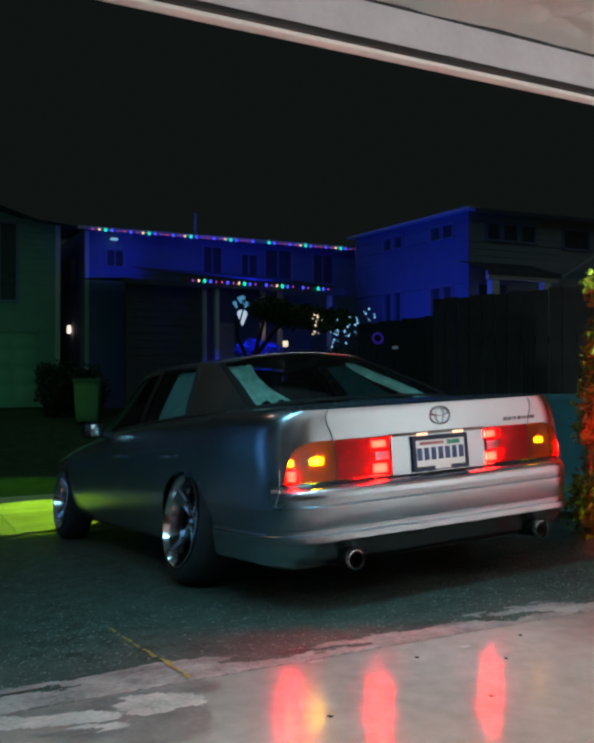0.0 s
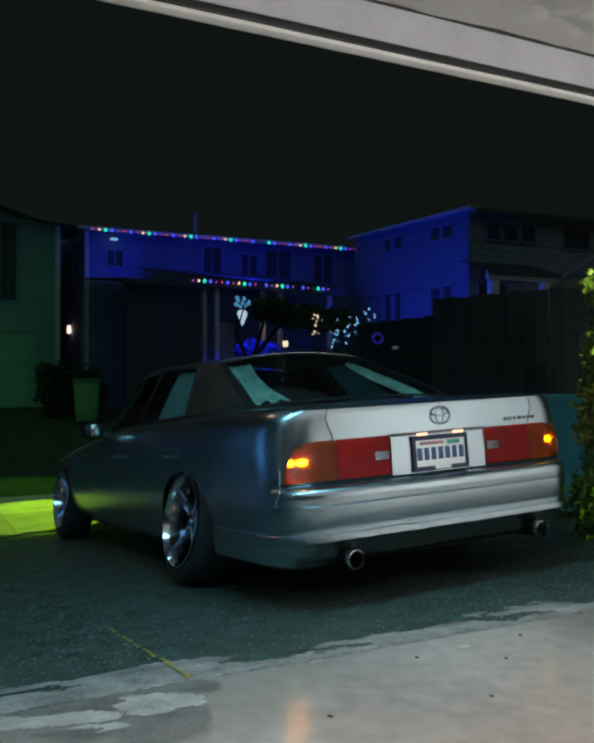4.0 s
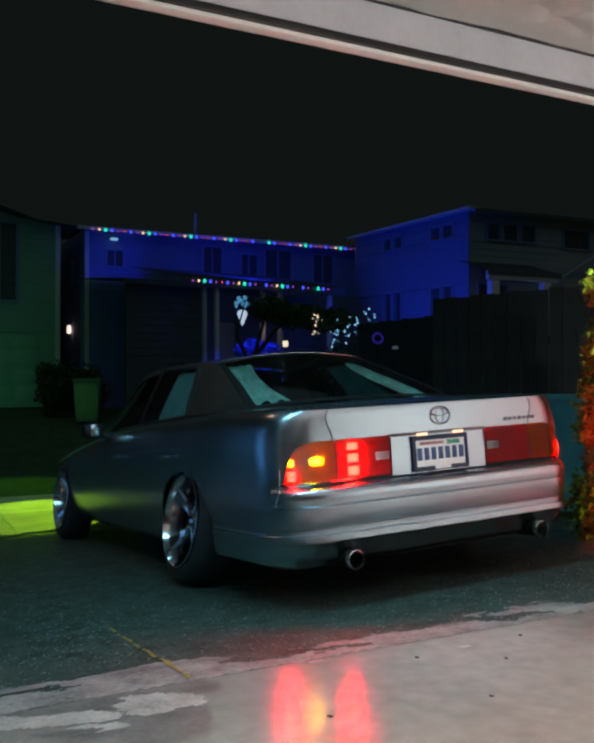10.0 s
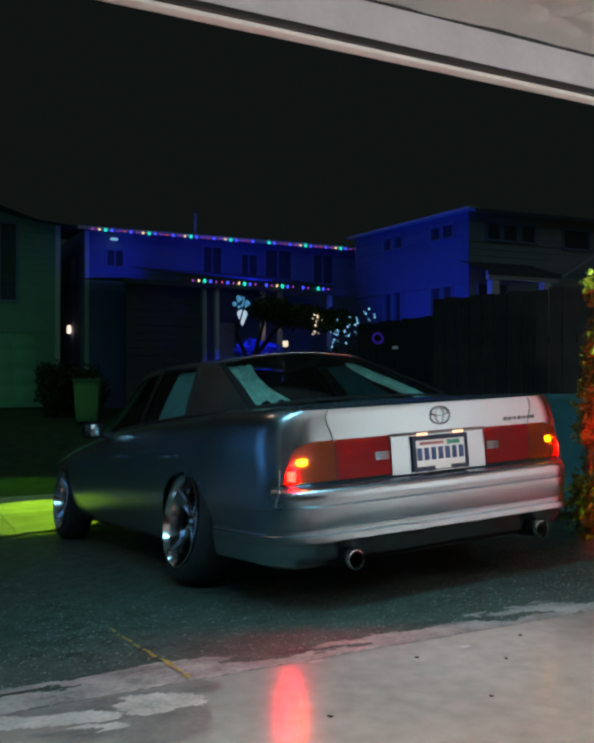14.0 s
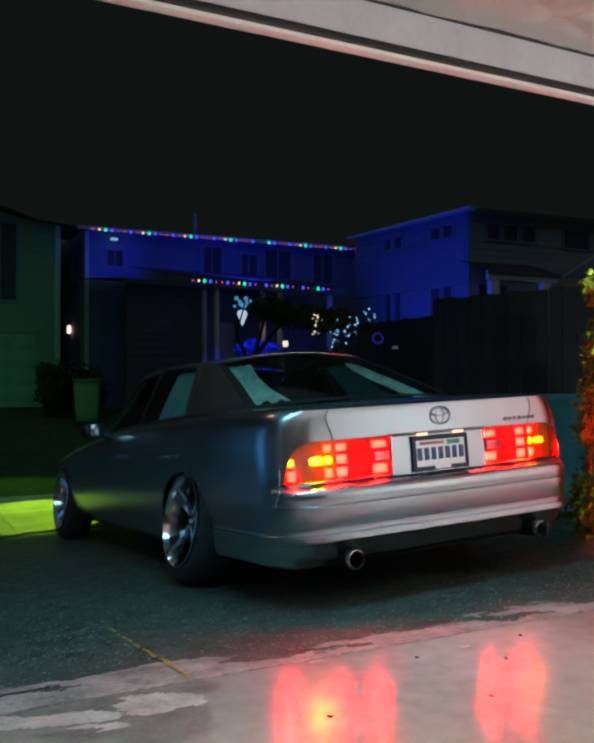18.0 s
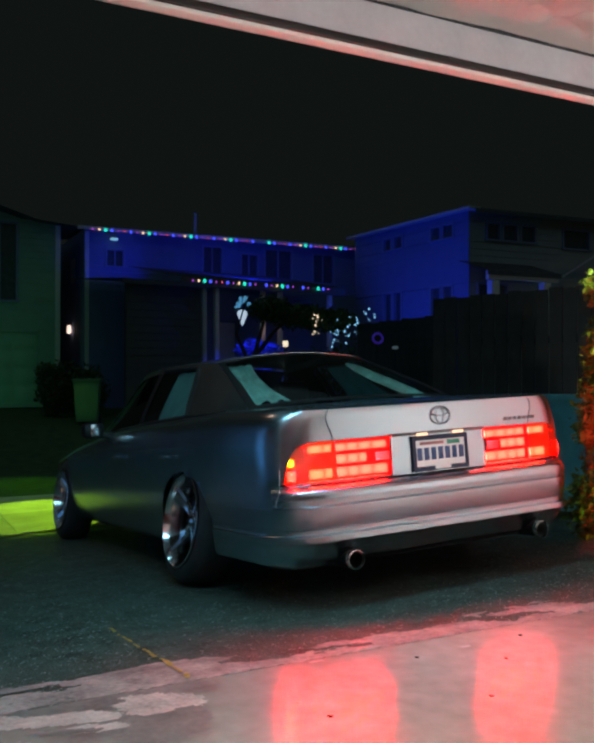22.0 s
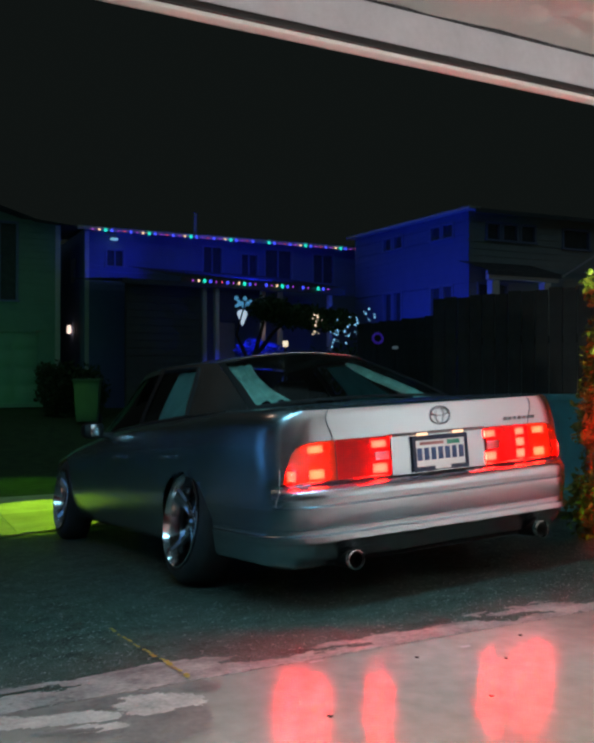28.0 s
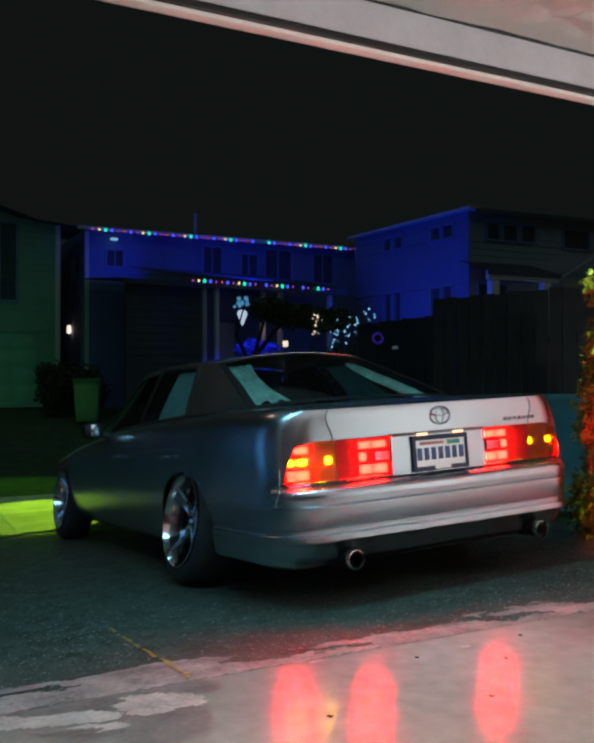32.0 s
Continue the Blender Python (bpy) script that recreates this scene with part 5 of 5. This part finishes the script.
tree_limbs = [(((0, 0, 0), (0.1, 0, 0.8), (0.25, 0, 1.6), (0.5, 0, 2.4)), (0.09, 0.075, 0.06, 0.03)), (((0.25, 0, 1.6), (0.8, 0.1, 2.2), (1.3, 0.1, 2.6)), (0.05, 0.035, 0.015)), (((0.2, 0, 1.4), (-0.1, 0.1, 2.1), (0.1, 0.1, 2.8)), (0.045, 0.03, 0.012))]
shrub("garden_tree", (7.45, 16.4, gz(7.5, 16.4)), [(1.1, -0.4, 2.5, 0.75, 0.5, 0.30), (0.6, -0.1, 2.65, 0.5, 0.5, 0.3), (1.7, -0.8, 2.4, 0.55, 0.5, 0.28)], 4000, 0.05, "small dark tree on the lawn of the lit house", "tree", 9, tree_limbs)
shrub("blue_bush", (8.6, 18.2, gz(8.6, 18.2)), [(0, 0, 1.65, 0.5, 0.4, 0.35), (0.3, -0.1, 1.6, 0.4, 0.4, 0.35), (-0.2, 0, 0.9, 0.5, 0.4, 0.8)], 4000, 0.05, "round bush in blue floodlight", "bush", 11, material=BLUELITLEAF)
lit = shrub("lit_shrub", (9.3, 15.5, gz(9.3, 15.5)), [(-0.5, 0.3, 1.2, 0.4, 0.4, 0.7), (0.0, 0.0, 1.3, 0.5, 0.4, 0.7), (0.45, -0.2, 1.4, 0.45, 0.4, 0.8)], 3000, 0.045, "dark shrub hung with small icy and warm lights", "bush", 13)
rng = random.Random(21)
base = lit.matrix_basis.translation
for k in range(56):
    if k < 14:
        p = Vector((8.72 + rng.gauss(0, 0.05), 15.55, 1.88 + rng.random() * 0.45))
        kind, r = "candle", rng.choice((0.011, 0.016, 0.02))
    else:
        t = rng.random()
        p = Vector((8.80 + t * 1.02, 15.0 + rng.random() * 0.2 - t * 0.2, 1.88 + t * 0.38 + rng.gauss(0, 0.17)))
        kind, r = "ice", rng.choice((0.009, 0.012, 0.017))
    ob = new("bulb", bulb_mesh(kind, r))
    ob.parent = lit
    ob.matrix_basis = Matrix.Translation(p - base)
shrub("hedge", (4.5, 20.6, gz(4.5, 20.6)), [(0, 0, 0.62, 0.5, 0.4, 0.72), (0.3, -0.05, 0.62, 0.45, 0.4, 0.72), (0.8, 0.1, 0.6, 0.5, 0.4, 0.7), (-0.25, 0, 1.05, 0.3, 0.3, 0.28)], 6000, 0.05, "dark hedge in front of the sage house", "hedge", 17)
lamp_post = thing("path_lantern", (8.71, 16.88, gz(8.7, 16.9)), "short warm garden path lantern", "lamp")
part("post", tube([(0, 0, 0), (0, 0, 1.85)], 0.03, 8), BLACK, lamp_post)
part("glass", box(-0.05, 0.05, -0.05, 0.05, 1.85, 1.98, 0.02), glow("path_lantern_glow", (1.0, 0.85, 0.62), 1.0), lamp_post)

# ---- bins and fence ----


def wheelie_bin(place, material, label, h=1.0, w=0.56):
    t = thing("wheelie_bin", place, label, "bin", "wheeled bins")
    bm = bmesh.new()
    rows = []
    for z, k in ((0.06, 0.78), (0.3, 0.84), (h * 0.85, 0.97), (h * 0.9, 1.0), (h * 0.94, 1.04)):
        a, b = w / 2 * k, w / 2 * k * 1.15
        rows.append([(-a, -b, z), (0, -b - 0.01, z), (a, -b, z), (a + 0.01, 0, z), (a, b, z), (0, b + 0.01, z), (-a, b, z), (-a - 0.01, 0, z)])
    grid(rows, True, bm)
    part("body", bm, material, t, smooth=False)
    part("lid", box(-w / 2 - 0.03, w / 2 + 0.03, -w * 0.62, w * 0.66, h * 0.94, h, 0.02), material, t)
    for s in (-1, 1):
        bm = lathe([(-0.03, 0.0), (-0.03, 0.1), (0.03, 0.1), (0.03, 0.0)], 16)
        part("wheel", bm, RUBBER, t, pose_m=pose(s * w * 0.44, w * 0.5, 0.1))
    part("handle", tube([(-w * 0.4, w * 0.72, h * 0.93), (w * 0.4, w * 0.72, h * 0.93)], 0.015, 8), material, t)
    return t


wheelie_bin(pose(5.11, 4.80, ground_height(5.0, 4.8) - 0.05, 0, 0, -8), BINGREY, "grey-blue wheeled bin beside the driveway", 0.96, 0.46)
wheelie_bin(pose(4.81, 18.9, ground_height(4.81, 18.9) - 0.05, 0, 0, -20), BINGREEN, "green wheeled bin standing by the street", 1.0, 0.56)


def board_fence(x0, y0, x1, y1, top0, top1, label, step=0.15):
    f = thing("fence", (x0, y0, 0.0), label, "fence", "garden fences")
    d = Vector((x1 - x0, y1 - y0, 0.0))
    n = int(d.length / step)
    ang = math.degrees(math.atan2(d.y, d.x))
    for k in range(n):
        p = d * (k / n)
        low = ground_height(x0 + p.x, y0 + p.y) - 0.06
        top = top0 + (top1 - top0) * k / n + 0.012 * math.sin(k * 2.3)
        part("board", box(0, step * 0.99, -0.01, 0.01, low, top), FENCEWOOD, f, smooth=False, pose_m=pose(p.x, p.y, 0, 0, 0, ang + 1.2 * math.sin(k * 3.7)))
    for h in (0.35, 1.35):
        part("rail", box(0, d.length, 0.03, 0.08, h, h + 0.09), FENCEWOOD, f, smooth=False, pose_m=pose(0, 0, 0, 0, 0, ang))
    for k in range(0, n, 12):
        p = d * (k / n)
        part("post", box(-0.045, 0.045, 0.08, 0.17, ground_height(x0 + p.x, y0 + p.y) - 0.06, top0 - 0.05), FENCEWOOD, f, smooth=False, pose_m=pose(p.x, p.y, 0, 0, 0, ang))


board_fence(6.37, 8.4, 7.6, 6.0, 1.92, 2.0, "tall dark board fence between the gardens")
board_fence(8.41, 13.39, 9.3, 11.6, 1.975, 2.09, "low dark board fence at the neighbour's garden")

wreath = thing("wreath", (8.27, 12.5, 1.67), "small violet light wreath on a stake by the garden fence", "wreath")
part("ring", tube([(0.10 * math.cos(a), 0, 0.085 * math.sin(a)) for a in spaced(0, 2 * math.pi, 20)], 0.022, 8), glow("violet_tube_glow", (0.12, 0.05, 0.9), 0.09), wreath)
part("post", tube([(0, 0.03, -1.9), (0, 0.03, 0.05)], 0.012, 6), BLACK, wreath)
dome = thing("garden_lamp", (8.5, 12.3, 1.506), "small dim garden lamp on a post", "lamp")
part("head", lathe([(-0.03, 0.0), (-0.02, 0.05), (0.02, 0.055), (0.035, 0.0)], 12), glow("dim_lamp_glow", (0.6, 0.75, 0.8), 0.05), dome, pose_m=Matrix.Rotation(radians(90), 4, "Y"))
part("post", tube([(0, 0, -1.7), (0, 0, 0)], 0.012, 6), BLACK, dome)

# ---- what moves: the lit boards of the tail lamps turn to the lens and away ----
STATES = {
    0.0: ("AH", "AC"), 0.5: ("ABDEFGH", "ABD"), 1.0: ("", "C"), 1.5: ("AFGH", "A"), 2.0: ("ABEFGH", "D"), 2.5: ("AB", "B"), 3.0: ("ABCDEFGH", "A"), 3.5: ("EFGH", "A"),
    4.0: ("", "AB"), 4.5: ("", "C"), 5.0: ("ACEFGH", "A"), 5.5: ("AB", "B"), 6.0: ("H", "D"), 6.5: ("ABCDGH", "ABD"), 7.0: ("A", "AC"), 7.5: ("DFGH", "AC"), 8.0: ("", ""), 8.5: ("A", "AC"),
    9.0: ("CDE", "AC"), 9.5: ("ADEH", "ACD"), 10.0: ("AF", "AC"), 10.5: ("BG", "A"), 11.0: ("ACH", ""), 11.5: ("ADE", "A"), 12.0: ("EFGH", "A"), 12.5: ("", "AB"), 13.0: ("", "C"),
    13.5: ("ACEFGH", "A"), 14.0: ("A", "B"), 14.5: ("FGH", "D"), 15.0: ("ABGH", "ABD"), 15.5: ("AB", "AC"), 16.0: ("BC", "AC"), 16.5: ("B", "ABD"), 17.0: ("", "AC"), 17.5: ("CDE", "ABC"),
    18.0: ("ADEH", "ACD"), 18.5: ("AF", "C"), 19.0: ("BG", "A"), 19.5: ("ACH", ""), 20.0: ("ADE", "A"), 20.5: ("ABCDEFGH", "A"), 21.0: ("GH", "A"), 21.5: ("", "C"), 22.0: ("ACDEFGH", "A"),
    22.5: ("A", "B"), 23.0: ("FGH", "D"), 23.5: ("ABGH", "ABD"), 24.0: ("AB", "AC"), 24.5: ("BCD", "AC"), 25.0: ("B", "ABD"), 25.5: ("", "AB"), 26.0: ("CDE", "ABC"), 26.5: ("ADEH", "ACD"),
    27.0: ("AF", "C"), 27.5: ("BG", ""), 28.0: ("ACH", ""), 28.5: ("ADE", "C"), 29.0: ("ABCDEFGH", "A"), 29.5: ("H", "A"), 30.0: ("", "C"), 30.5: ("ABGH", "A"), 31.0: ("A", "B"), 31.5: ("CDEF", "D"), 32.0: ("ABGH", "ABD")}


# moments at which the right lamp differs from the left
RIGHT = {7.0: ("A", "C"), 25.0: ("A", "D"), 10.0: ("A", "A"), 11.0: ("ACEH", ""), 12.0: ("CEFGH", "A"), 28.0: ("ACEH", "")}
# one round of the pattern, a tenth of a second a step from 5.5 s on: red columns, then amber columns
ROUND = """AB:B GH:B FGH:C A:C ABC:D H:D ABC:BD ABCDEFGH:D ABCDEFGH:BD ABCDEFGH:D ABEFGH:BD AFGH:BD AGH:BC FGH:ABC AEFGH:ABC
A:AC EFG:AC FGH:AC ABC:C AB:AC EFGH:AC A:AC :AC AB:AC AB:C A: CDE:AC DE:AC EFG:AC EF:AC A:AC A:AC :AC AB:C AB:BC
CDE:ABC CDE:AC EFG:AC EFG:ACD :ACD ADEH:ACD ADEH:ACD DEH:AC ADEH:BC F:AC AF:AC AF:AC AF:C AF:BC BG: BG:A BG:C BG:B :C BH:A
ACH: BH:A BH:C ADE:BC ADE:C ADE:A ADE: :ABCD BF: F:ABCD EFGH:A :AB ABC:C ABCDEFGH: BCDEFGH:A :AB AB:A EFG:AB :BC DEFGH:B
:C ABCE:C ABEFGH:D ABEFGH:D ABEGH:D ACEFGH:A ABEFGH:A AGH:B AGH:B ABEFG:A""".split()


def lit_columns(step, sx):
    """Red and amber columns that burn at a tenth of a second; the right lamp's outermost one points away to the side."""
    t = step / 10
    red, amber = STATES[t] if t in STATES else ROUND[(step - 55) % 85].split(":")
    if sx > 0:
        red, amber = RIGHT.get(t, (red.replace("B", "A"), amber.replace("A", "") if len(amber) > 1 else amber))
    return red, amber


def motions():
    shown = {sx: [lit_columns(step, sx) for step in range(321)] for sx in (-1, 1)}
    for ob, m, name, row, amber, sx in cells:
        on = [name in state[1 if amber else 0] for state in shown[sx]]
        lit = m @ pose(0, -0.030 if name == "A" else -0.016, 0)
        turns = [lit, m @ pose(0, -0.008, 0, 0, 0, 60), m @ pose(0, 0, 0, 0, 0, 120), m @ pose(0, 0, 0, 0, 0, 180)]
        rows = [(0.0, turns[0 if on[0] else 3])]
        for k in range(1, 321):
            if on[k] != on[k - 1]:
                steps = turns[::-1] if on[k] else turns
                rows += [((k - 1) / 10 + j / 30, steps[j]) for j in range(1 if rows[-1][0] > (k - 1) / 10 - 0.01 else 0, 4)]
        if rows[-1][0] < 31.99:
            rows.append((32.0, turns[0 if on[-1] else 3]))
        walk(ob, rows)
    walk(spinner, [(0.5 * k, pose(0, 0, 0, 0, 0, 37.0 * k)) for k in range(65)])


motions()
